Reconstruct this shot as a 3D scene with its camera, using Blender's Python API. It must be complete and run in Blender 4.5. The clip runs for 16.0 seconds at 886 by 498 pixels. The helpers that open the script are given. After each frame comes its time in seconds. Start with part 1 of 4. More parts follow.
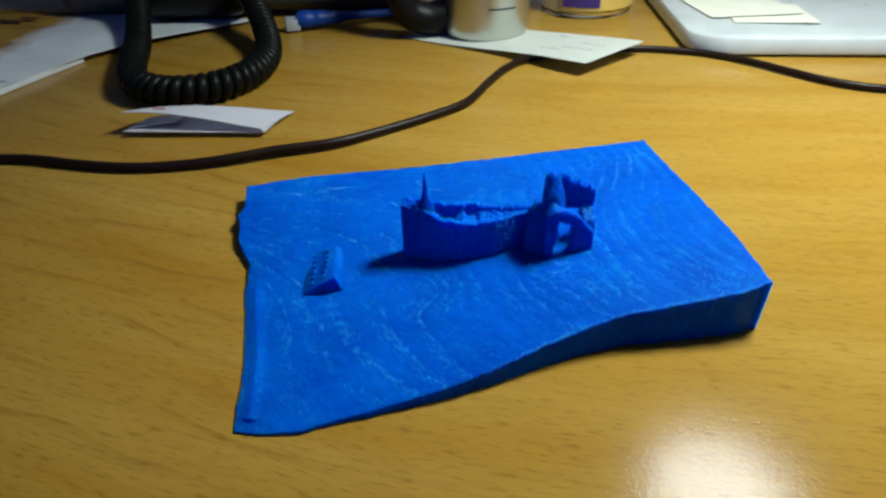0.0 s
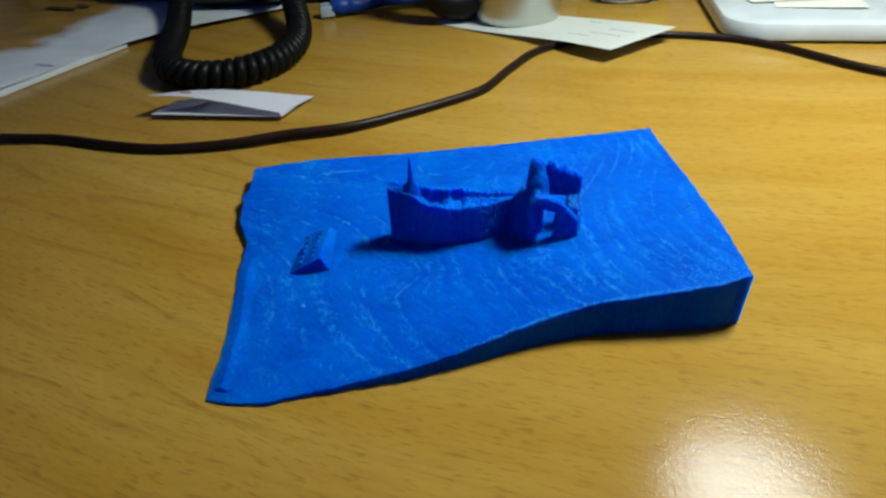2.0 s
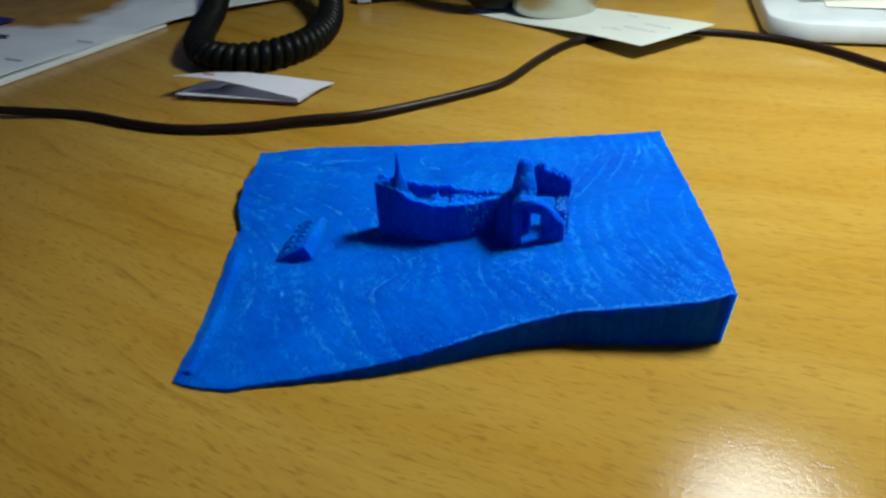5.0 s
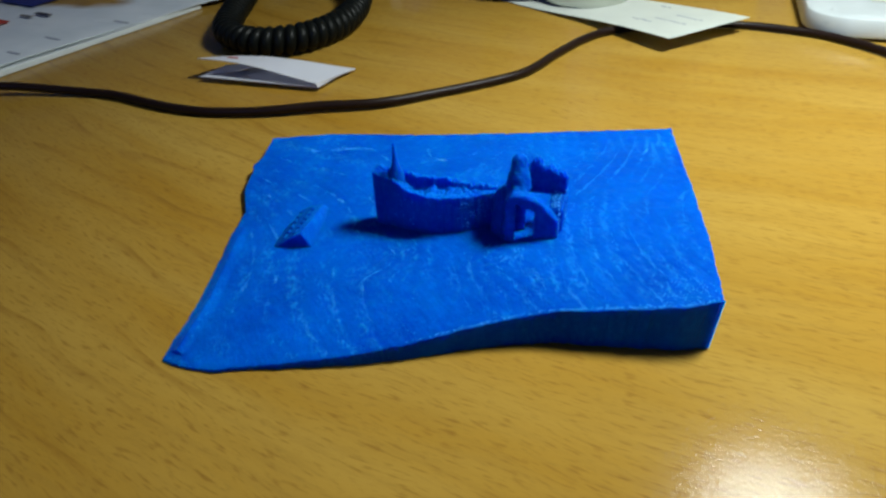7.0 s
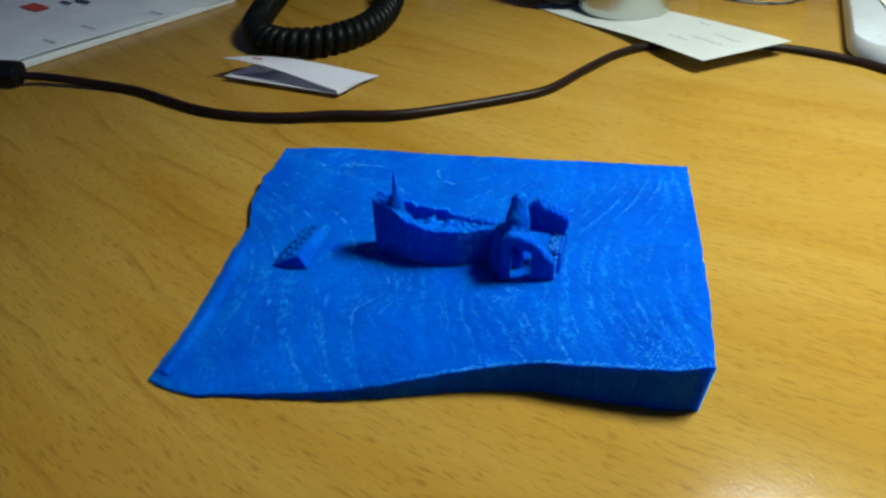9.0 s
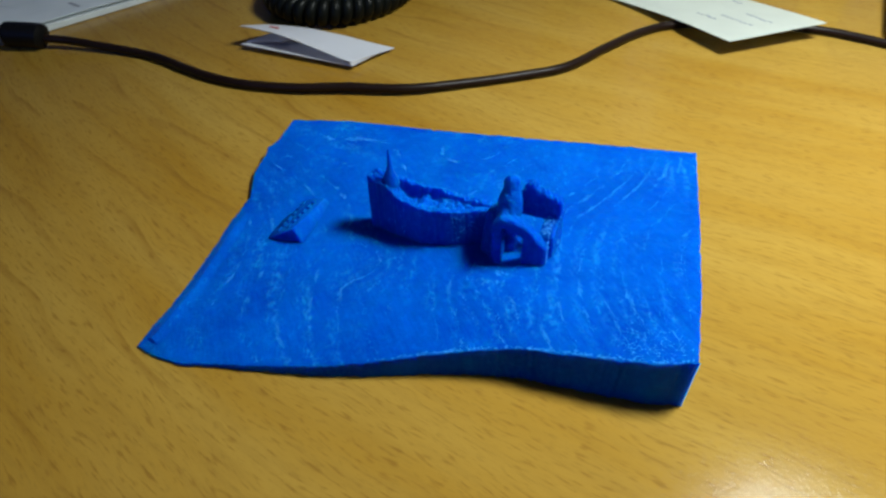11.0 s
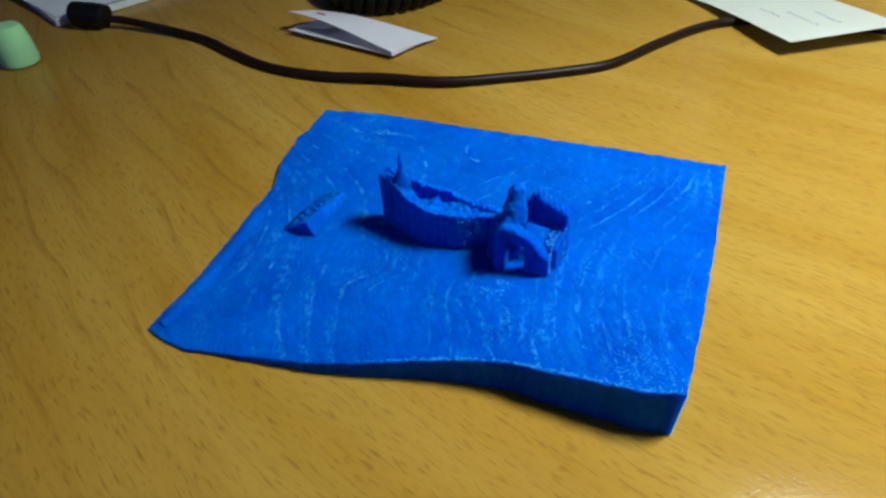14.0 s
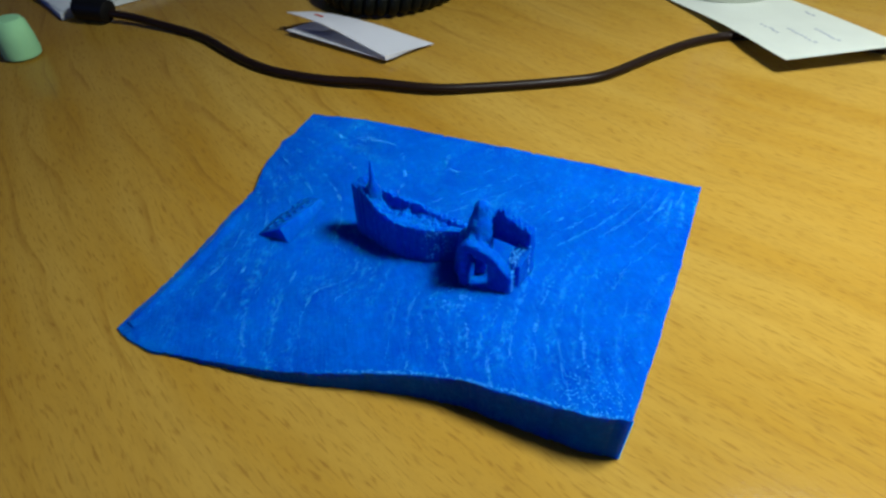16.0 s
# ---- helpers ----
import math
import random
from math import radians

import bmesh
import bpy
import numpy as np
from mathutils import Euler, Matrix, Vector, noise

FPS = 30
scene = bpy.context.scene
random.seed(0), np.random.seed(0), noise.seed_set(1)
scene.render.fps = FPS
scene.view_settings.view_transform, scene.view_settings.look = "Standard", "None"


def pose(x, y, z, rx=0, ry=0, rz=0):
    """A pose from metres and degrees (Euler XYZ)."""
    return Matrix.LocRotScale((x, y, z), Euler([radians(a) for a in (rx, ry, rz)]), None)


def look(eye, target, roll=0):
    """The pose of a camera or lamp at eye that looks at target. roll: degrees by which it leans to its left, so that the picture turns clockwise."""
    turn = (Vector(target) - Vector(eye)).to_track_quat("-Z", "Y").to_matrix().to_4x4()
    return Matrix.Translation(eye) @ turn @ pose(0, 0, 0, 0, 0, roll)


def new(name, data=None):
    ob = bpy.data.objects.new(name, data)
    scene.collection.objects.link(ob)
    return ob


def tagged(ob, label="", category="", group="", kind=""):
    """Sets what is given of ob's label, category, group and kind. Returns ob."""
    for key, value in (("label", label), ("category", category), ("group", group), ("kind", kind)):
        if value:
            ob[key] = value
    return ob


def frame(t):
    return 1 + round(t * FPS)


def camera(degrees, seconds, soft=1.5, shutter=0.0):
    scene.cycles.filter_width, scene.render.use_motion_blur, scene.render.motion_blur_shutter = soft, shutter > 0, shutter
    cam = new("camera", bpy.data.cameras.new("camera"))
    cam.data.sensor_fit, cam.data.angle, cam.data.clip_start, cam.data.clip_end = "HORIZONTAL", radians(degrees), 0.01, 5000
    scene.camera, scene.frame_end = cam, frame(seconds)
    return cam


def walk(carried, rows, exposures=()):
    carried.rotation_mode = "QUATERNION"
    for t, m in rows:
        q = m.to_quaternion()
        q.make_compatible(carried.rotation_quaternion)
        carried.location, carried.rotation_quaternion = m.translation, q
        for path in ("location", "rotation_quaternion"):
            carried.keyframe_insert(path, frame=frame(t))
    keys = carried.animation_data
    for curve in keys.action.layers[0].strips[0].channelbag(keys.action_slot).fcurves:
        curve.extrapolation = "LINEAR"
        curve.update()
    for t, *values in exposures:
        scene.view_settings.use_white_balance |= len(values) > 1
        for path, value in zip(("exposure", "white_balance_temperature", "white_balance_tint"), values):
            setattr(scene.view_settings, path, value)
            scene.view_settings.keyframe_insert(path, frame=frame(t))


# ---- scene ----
cam = camera(68.24, 16.0, soft=2.6)
PATH = [
    (0, (0.02261, 0.01970, 0.10878), (0.01957, 0.18768, 0.00027), -1.30),
    (0.5, (0.02784, 0.01927, 0.10833), (0.01968, 0.18646, -0.00113), -2.44),
    (1, (0.03320, 0.01879, 0.10729), (0.02139, 0.18458, -0.00395), -2.62),
    (1.5, (0.03825, 0.01853, 0.10745), (0.02226, 0.18441, -0.00313), -2.61),
    (2, (0.04286, 0.01829, 0.10848), (0.02236, 0.18335, -0.00258), -3.02),
    (2.5, (0.04674, 0.01950, 0.10793), (0.02438, 0.18346, -0.00441), -3.08),
    (3, (0.04972, 0.02140, 0.10748), (0.02708, 0.18400, -0.00675), -2.79),
    (3.5, (0.05292, 0.02246, 0.10834), (0.02766, 0.18477, -0.00576), -2.53),
    (4, (0.05502, 0.02291, 0.10848), (0.02684, 0.18551, -0.00451), -2.48),
    (6.5, (0.07043, 0.02721, 0.10942), (0.02455, 0.18357, -0.00653), -3.09),
    (7, (0.07318, 0.02829, 0.10994), (0.02562, 0.18346, -0.00694), -3.01),
    (7.5, (0.07634, 0.03106, 0.11086), (0.02683, 0.18423, -0.00785), -2.92),
    (8, (0.07851, 0.03487, 0.11285), (0.02715, 0.18598, -0.00769), -2.42),
    (8.5, (0.07942, 0.03953, 0.11630), (0.02752, 0.18980, -0.00505), -2.05),
    (9, (0.08064, 0.04083, 0.11820), (0.02347, 0.19026, -0.00180), -1.69),
    (9.2, (0.08087, 0.04141, 0.11902), (0.02090, 0.18965, -0.00110), -1.75),
    (11.3, (0.09246, 0.04859, 0.11824), (0.02788, 0.18942, -0.00823), -1.62),
    (11.5, (0.09457, 0.04959, 0.11976), (0.03072, 0.19084, -0.00662), -1.32),
    (12, (0.09828, 0.05114, 0.12196), (0.03461, 0.19233, -0.00459), -0.61),
    (12.5, (0.09966, 0.05228, 0.12312), (0.03044, 0.18988, -0.00446), -1.43),
    (13, (0.10031, 0.05466, 0.12224), (0.02654, 0.18928, -0.00596), -2.43),
    (13.5, (0.10081, 0.05695, 0.12167), (0.02233, 0.18768, -0.00775), -3.33),
    (14, (0.10200, 0.05882, 0.12201), (0.02084, 0.18692, -0.00838), -3.11),
    (14.5, (0.10301, 0.06096, 0.12258), (0.02171, 0.18911, -0.00769), -2.27),
    (15, (0.10410, 0.06275, 0.12374), (0.02195, 0.19035, -0.00653), -1.92),
    (15.5, (0.10731, 0.06483, 0.12536), (0.02432, 0.19173, -0.00507), -1.87),
    (16, (0.11163, 0.06743, 0.12545), (0.02684, 0.19233, -0.00575), -2.12),
]
walk(cam, [(t, look(eye, target, roll)) for t, eye, target, roll in PATH])

# ---- world and light ----
world = bpy.data.worlds.new("room_dim")
world.use_nodes = True
world.node_tree.nodes["Background"].inputs[0].default_value = (0.56, 0.44, 0.32, 1)
world.node_tree.nodes["Background"].inputs[1].default_value = 0.13
scene.world = world


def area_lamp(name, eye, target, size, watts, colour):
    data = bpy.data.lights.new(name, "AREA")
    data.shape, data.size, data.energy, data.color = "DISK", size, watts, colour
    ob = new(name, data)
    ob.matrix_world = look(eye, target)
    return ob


area_lamp("desk_lamp_light", (0.210, 0.254, 0.322), (0.215, 0.262, 0.0), 0.10, 2.82, (0.89, 0.98, 0.96))
# no known fitting: warm fill added high in the room
area_lamp("warm_fill_light", (0.62, 0.62, 1.83), (0.1, 0.2, 0.0), 0.7, 1.15, (1.0, 0.78, 0.50))
# unseen fill lamp, tinted blue to push the shaded plastic faces towards navy
area_lamp("blue_fill_light", (-0.735, -2.37, 1.20), (-0.60, 0.0, 1.0), 0.96, 7.0, (0.08, 0.22, 1.0))


# ---- materials ----
class Mat:
    """A node material with a Principled surface and short calls for the usual nodes."""

    def __init__(self, name, colour=(0.5, 0.5, 0.5), rough=0.5, metal=0.0, spec=0.5):
        self.m = bpy.data.materials.new(name)
        self.m.use_nodes = True
        self.t = self.m.node_tree
        self.p = self.t.nodes["Principled BSDF"]
        self.set("Base Color", (*colour, 1))
        self.set("Roughness", rough)
        self.set("Metallic", metal)
        self.set("Specular IOR Level", spec)

    def set(self, key, value):
        self.put(self.p.inputs[key], value)

    def put(self, socket, value):
        if isinstance(value, bpy.types.NodeSocket):
            self.t.links.new(value, socket)
        else:
            socket.default_value = value

    def node(self, kind, **props):
        n = self.t.nodes.new(kind)
        for key, value in props.items():
            setattr(n, key, value)
        return n

    def coords(self):
        return self.node("ShaderNodeTexCoord").outputs["Object"]

    def math(self, op, a, b=0.0):
        n = self.node("ShaderNodeMath", operation=op)
        self.put(n.inputs[0], a)
        self.put(n.inputs[1], b)
        return n.outputs[0]

    def split(self, v):
        n = self.node("ShaderNodeSeparateXYZ")
        self.put(n.inputs[0], v)
        return n.outputs

    def join(self, x, y, z=0.0):
        n = self.node("ShaderNodeCombineXYZ")
        for s, v in zip(n.inputs, (x, y, z)):
            self.put(s, v)
        return n.outputs[0]

    def scaled(self, v, x, y, z):
        n = self.node("ShaderNodeVectorMath", operation="MULTIPLY")
        self.put(n.inputs[0], v)
        n.inputs[1].default_value = (x, y, z)
        return n.outputs[0]

    def noise(self, v, scale, detail=3.0, rough=0.55):
        n = self.node("ShaderNodeTexNoise")
        self.put(n.inputs["Vector"], v)
        n.inputs["Scale"].default_value = scale
        n.inputs["Detail"].default_value = detail
        n.inputs["Roughness"].default_value = rough
        return n.outputs["Fac"]

    def span(self, v, a, b, c=0.0, d=1.0):
        n = self.node("ShaderNodeMapRange")
        self.put(n.inputs[0], v)
        for k, value in zip((1, 2, 3, 4), (a, b, c, d)):
            n.inputs[k].default_value = value
        return n.outputs[0]

    def mix(self, f, a, b):
        n = self.node("ShaderNodeMix", data_type="RGBA")
        self.put(n.inputs["Factor"], f)
        for s, v in ((n.inputs[6], a), (n.inputs[7], b)):
            self.put(s, v if isinstance(v, bpy.types.NodeSocket) else (*v, 1))
        return n.outputs[2]

    def bump(self, height, strength, distance):
        n = self.node("ShaderNodeBump")
        n.inputs["Strength"].default_value = strength
        n.inputs["Distance"].default_value = distance
        self.put(n.inputs["Height"], height)
        self.set("Normal", n.outputs[0])


def wood_material():
    m = Mat("beech_laminate", rough=0.3, spec=0.075)
    x, y, _ = m.split(m.coords())
    # the grain bends slowly across the top
    v = m.math("ADD", y, m.math("SUBTRACT", m.math("MULTIPLY", x, 0.28), m.math("MULTIPLY", m.math("MULTIPLY", x, x), 0.60)))
    wob = m.noise(m.join(m.math("MULTIPLY", x, 14), m.math("MULTIPLY", v, 30)), 1.0, 2)
    v = m.math("ADD", v, m.math("MULTIPLY", wob, 0.012))
    broad = m.noise(m.join(m.math("MULTIPLY", x, 5), m.math("MULTIPLY", v, 34)), 1.0, 4)
    fine = m.noise(m.join(m.math("MULTIPLY", x, 40), m.math("MULTIPLY", v, 420)), 1.0, 3)
    fleck = m.noise(m.join(m.math("MULTIPLY", x, 200), m.math("MULTIPLY", v, 1350)), 1.0, 1.5, 0.5)
    small = m.noise(m.join(m.math("MULTIPLY", x, 310), m.math("MULTIPLY", v, 1500)), 1.0, 1.0, 0.5)
    bend = m.noise(m.join(m.math("MULTIPLY", x, 6), m.math("MULTIPLY", v, 16)), 1.0, 2)
    turn = m.math("FRACT", m.math("ADD", m.math("MULTIPLY", v, 62), m.math("MULTIPLY", bend, 3.4)))
    ring = m.math("MULTIPLY", m.math("MULTIPLY", m.span(turn, 0.80, 0.965), m.span(turn, 1.0, 0.975)), m.span(m.noise(m.join(m.math("MULTIPLY", x, 26), m.math("MULTIPLY", v, 60)), 1.0, 3), 0.36, 0.62))
    sheet = m.noise(m.coords(), 9.0, 3)
    c = m.mix(m.span(broad, 0.3, 0.7), (0.298, 0.152, 0.014), (0.376, 0.231, 0.042))
    c = m.mix(m.math("MULTIPLY", m.span(fine, 0.45, 0.75), 0.34), c, (0.205, 0.108, 0.020))
    c = m.mix(m.math("MULTIPLY", m.span(sheet, 0.35, 0.7), 0.20), c, (0.395, 0.262, 0.056))
    c = m.mix(m.math("MULTIPLY", ring, m.span(x, 0.04, -0.06, 0.05, 0.50)), c, (0.165, 0.070, 0.010))
    c = m.mix(m.math("MULTIPLY", m.span(small, 0.58, 0.72), 0.26), c, (0.180, 0.098, 0.020))
    c = m.mix(m.math("MULTIPLY", m.span(fleck, 0.56, 0.70), 0.48), c, (0.160, 0.072, 0.012))
    m.set("Base Color", c)
    peel = m.noise(m.coords(), 900.0, 2)
    m.set("Roughness", m.span(peel, 0.3, 0.7, 0.13, 0.18))
    m.bump(m.math("ADD", peel, m.math("MULTIPLY", m.span(fleck, 0.61, 0.7), -0.12)), 0.11, 0.0004)
    return m.m


def blue_material():
    m = Mat("blue_printed_plastic", rough=0.5, spec=0.07)
    m.set("Specular Tint", (0.01, 0.60, 1.0, 1))
    co = m.coords()
    x, y, z = m.split(co)
    cloud = m.noise(co, 60.0, 4)
    # fused filament tracks, laid diagonally
    track = m.noise(m.join(m.math("MULTIPLY", m.math("ADD", x, y), 1300), m.math("MULTIPLY", m.math("SUBTRACT", x, y), 110), m.math("MULTIPLY", z, 700)), 1.0, 2)
    scuff = m.noise(m.join(m.math("MULTIPLY", m.math("ADD", x, m.math("MULTIPLY", y, 0.5)), 1000), m.math("MULTIPLY", m.math("SUBTRACT", y, m.math("MULTIPLY", x, 0.4)), 520), m.math("MULTIPLY", z, 500)), 1.0, 3, 0.7)
    patch = m.noise(co, 62.0, 3)
    # loose filament along the layer edges, and ridge glints painted in as paler blue
    layer = m.math("FRACT", m.math("DIVIDE", m.math("ADD", z, m.math("MULTIPLY", m.noise(co, 190.0, 3), 0.00055)), 0.0007))
    rim = m.span(m.math("ABSOLUTE", m.math("SUBTRACT", layer, 0.62)), 0.04, 0.26, 1.0, 0.0)
    fray_glint = m.math("MULTIPLY", m.math("MULTIPLY", rim, m.span(scuff, 0.45, 0.66)), m.span(m.noise(co, 44.0, 3), 0.43, 0.64))
    c = m.mix(m.span(cloud, 0.3, 0.7), (0.0, 0.054, 0.40), (0.0, 0.096, 0.53))
    c = m.mix(m.math("MULTIPLY", m.span(track, 0.4, 0.7), 0.20), c, (0.0, 0.165, 0.72))
    mottle = m.noise(co, 420.0, 4, 0.65)
    c = m.mix(m.math("MULTIPLY", m.span(mottle, 0.50, 0.72), 0.22), c, (0.0, 0.22, 0.80))
    worn = m.math("MULTIPLY", m.span(scuff, 0.56, 0.70), m.span(patch, 0.54, 0.66))
    c = m.mix(m.math("MAXIMUM", m.math("MULTIPLY", worn, 0.42), m.math("MULTIPLY", fray_glint, 0.50)), c, (0.02, 0.38, 0.90))
    m.set("Base Color", c)
    m.set("Roughness", m.span(cloud, 0.3, 0.7, 0.40, 0.54))
    m.set("Subsurface Weight", 0.85)
    m.set("Subsurface Radius", (0.05, 0.30, 1.0))
    m.set("Subsurface Scale", 0.0044)
    m.bump(m.math("ADD", m.math("MULTIPLY", track, 0.4), m.math("ADD", m.math("ADD", scuff, mottle), m.math("MULTIPLY", fray_glint, 1.6))), 0.5, 0.0004)
    return m.m


def paper_material(name, colour, grain=0.04, thin=0.0):
    m = Mat(name, colour, 0.8, spec=0.25)
    n = m.noise(m.coords(), 60.0, 4)
    dark = tuple(v * (1 - 3 * grain) for v in colour)
    m.set("Base Color", m.mix(m.span(n, 0.3, 0.7), dark, colour))
    m.bump(m.noise(m.coords(), 900.0, 2), 0.15, 0.0003)
    if thin:
        # light shines through thin paper
        glow, both = m.node("ShaderNodeBsdfTranslucent"), m.node("ShaderNodeMixShader")
        m.put(glow.inputs["Color"], (*colour, 1))
        both.inputs[0].default_value = thin
        m.put(both.inputs[1], m.p.outputs[0])
        m.put(both.inputs[2], glow.outputs[0])
        m.put(m.t.nodes["Material Output"].inputs["Surface"], both.outputs[0])
    return m.m


def plastic_material(name, colour, rough, spec=0.5, scale=700.0):
    m = Mat(name, colour, rough, spec=spec)
    n = m.noise(m.coords(), 45.0, 4)
    m.set("Base Color", m.mix(m.span(n, 0.3, 0.7), tuple(v * (0.96 if colour[2] > 0.55 else 0.82) for v in colour), colour))
    m.set("Roughness", m.span(m.noise(m.coords(), 130.0, 3), 0.3, 0.7, rough * 0.85, min(1, rough * 1.15)))
    m.bump(m.noise(m.coords(), scale, 2), 0.12, 0.0003)
    return m.m


def steel_material():
    m = Mat("brushed_steel", (0.60, 0.62, 0.57), 0.30, 1.0)
    x, y, z = m.split(m.coords())
    brush = m.noise(m.join(m.math("MULTIPLY", x, 60), m.math("MULTIPLY", y, 60), m.math("MULTIPLY", z, 2600)), 1.0, 3)
    m.set("Roughness", m.span(brush, 0.3, 0.7, 0.28, 0.42))
    m.bump(brush, 0.1, 0.0002)
    return m.m


def glass_material():
    m = Mat("clear_glass", (0.95, 0.97, 0.96), 0.03)
    m.set("Transmission Weight", 1.0)
    m.set("IOR", 1.45)
    return m.m


def print_material(name, x0, x1, y0, y1):
    """A glossy printed page: pale margin, a warm picture area with soft edges, thin rules."""
    m = Mat(name, rough=0.36, spec=0.4)
    co = m.coords()
    x, y, _ = m.split(co)
    wob = m.math("MULTIPLY", m.math("SUBTRACT", m.noise(co, 40.0, 3), 0.5), 0.03)
    a = m.math("MULTIPLY", m.span(m.math("ADD", x, wob), x0, x0 + 0.014), m.span(m.math("ADD", x, wob), x1, x1 - 0.014))
    b = m.math("MULTIPLY", m.span(m.math("ADD", y, wob), y0, y0 + 0.014), m.span(m.math("ADD", y, wob), y1, y1 - 0.014))
    pale = m.mix(m.span(m.noise(co, 30.0, 4), 0.3, 0.7), (0.58, 0.64, 0.66), (0.74, 0.79, 0.80))
    warm = m.mix(m.span(m.noise(co, 50.0, 4), 0.35, 0.7), (0.26, 0.145, 0.018), (0.46, 0.27, 0.04))
    rules = m.span(m.noise(m.scaled(co, 12, 420, 1), 1.0, 2), 0.64, 0.70, 0.0, 0.35)
    c = m.mix(rules, pale, (0.2, 0.22, 0.27))
    m.set("Base Color", m.mix(m.math("MULTIPLY", a, b), c, warm))
    return m.m


WOOD, BLUE = wood_material(), blue_material()
PAPER = paper_material("white_paper", (0.58, 0.63, 0.64))
CARD = paper_material("card_paper", (0.74, 0.75, 0.80), 0.03, 0.42)
NOTE_PAPER = paper_material("note_paper", (0.60, 0.63, 0.57), 0.03, 0.26)
CREAM = paper_material("cream_paper", (0.64, 0.65, 0.54), 0.03)
RED_INK = paper_material("red_print", (0.45, 0.06, 0.04), 0.05)
NAVY_INK = paper_material("navy_print", (0.02, 0.03, 0.16), 0.05)
INK = paper_material("grey_ink", (0.36, 0.39, 0.44), 0.05)
DARK_INK = paper_material("dark_ink", (0.05, 0.045, 0.05), 0.05)
BLACK = plastic_material("black_plastic", (0.006, 0.006, 0.0062), 0.42, 0.16)
RUBBER = plastic_material("black_cable_sheath", (0.013, 0.0062, 0.0042), 0.40, 0.17)
COIL = plastic_material("black_cord_sheath", (0.0045, 0.0055, 0.0045), 0.40, 0.12)
CHARCOAL = plastic_material("charcoal_plastic", (0.035, 0.042, 0.038), 0.5)
WHITE = plastic_material("white_plastic", (0.50, 0.545, 0.545), 0.32)
NET_BLUE = plastic_material("blue_cable_plastic", (0.004, 0.040, 0.22), 0.40, 0.25)
FOAM = plastic_material("green_foam", (0.30, 0.62, 0.33), 0.85, 0.2, 1500.0)
YELLOW = plastic_material("yellow_label", (0.62, 0.43, 0.10), 0.5)
PURPLE = plastic_material("purple_label", (0.04, 0.02, 0.15), 0.5)
FRAY_GLINT = plastic_material("pale_filament_and_glint", (0.025, 0.32, 0.88), 0.42, 0.15)
WALL = plastic_material("wall_paint", (0.72, 0.69, 0.64), 0.8, 0.2, 300.0)
FLOORING = plastic_material("grey_floor", (0.20, 0.19, 0.18), 0.7, 0.3, 200.0)
STEEL, GLASS = steel_material(), glass_material()


# ---- mesh helpers ----
def part(name, bm, material, parent=None, label="", smooth=True):
    """Link a bmesh as one mesh object, under a thing or a part."""
    mesh = bpy.data.meshes.new(name)
    bm.normal_update()
    bm.to_mesh(mesh)
    bm.free()
    mesh.materials.append(material)
    if smooth:
        mesh.shade_smooth()
        mesh.set_sharp_from_angle(angle=radians(38))
    ob = new(name, mesh)
    if parent:
        ob.parent = parent
    if label:
        ob["label"] = label
    return ob


def thing(name, x=0.0, y=0.0, z=0.0, rz=0.0):
    ob = new(name)
    ob.matrix_basis = pose(x, y, z, 0, 0, rz)
    ob.empty_display_size = 0.01
    return ob


def add_box(bm, x0, y0, z0, x1, y1, z1, bevel=0.0, segments=2):
    made = bmesh.ops.create_cube(bm, size=1.0)["verts"]
    for v in made:
        v.co = Vector((x0 + (v.co.x + 0.5) * (x1 - x0), y0 + (v.co.y + 0.5) * (y1 - y0), z0 + (v.co.z + 0.5) * (z1 - z0)))
    if bevel:
        edges = list({e for v in made for e in v.link_edges})
        bmesh.ops.bevel(bm, geom=edges, offset=bevel, segments=segments, affect="EDGES", profile=0.5)
    return bm


def box(*a, **k):
    return add_box(bmesh.new(), *a, **k)


def lathe(profile, n=48):
    """A body of revolution about z from (radius, height) pairs."""
    bm = bmesh.new()
    rings = []
    for r, z in profile:
        if r < 1e-6:
            rings.append([bm.verts.new((0, 0, z))])
        else:
            rings.append([bm.verts.new((r * math.cos(2 * math.pi * k / n), r * math.sin(2 * math.pi * k / n), z)) for k in range(n)])
    for a, b in zip(rings, rings[1:]):
        for k in range(n):
            q = (k + 1) % n
            if len(a) == 1 and len(b) > 1:
                bm.faces.new((a[0], b[k], b[q]))
            elif len(b) == 1 and len(a) > 1:
                bm.faces.new((a[k], a[q], b[0]))
            elif len(a) > 1:
                bm.faces.new((a[k], a[q], b[q], b[k]))
    bmesh.ops.recalc_face_normals(bm, faces=bm.faces)
    return bm


def spline(points, per=8):
    """Points along a smooth curve through the given ones."""
    p = [Vector(q) for q in points]
    p = [2 * p[0] - p[1]] + p + [2 * p[-1] - p[-2]]
    out = []
    for a, b, c, d in zip(p, p[1:], p[2:], p[3:]):
        for k in range(per):
            t = k / per
            out.append(0.5 * (2 * b + (c - a) * t + (2 * a - 5 * b + 4 * c - d) * t * t + (3 * b - a - 3 * c + d) * t ** 3))
    return out + [p[-2]]


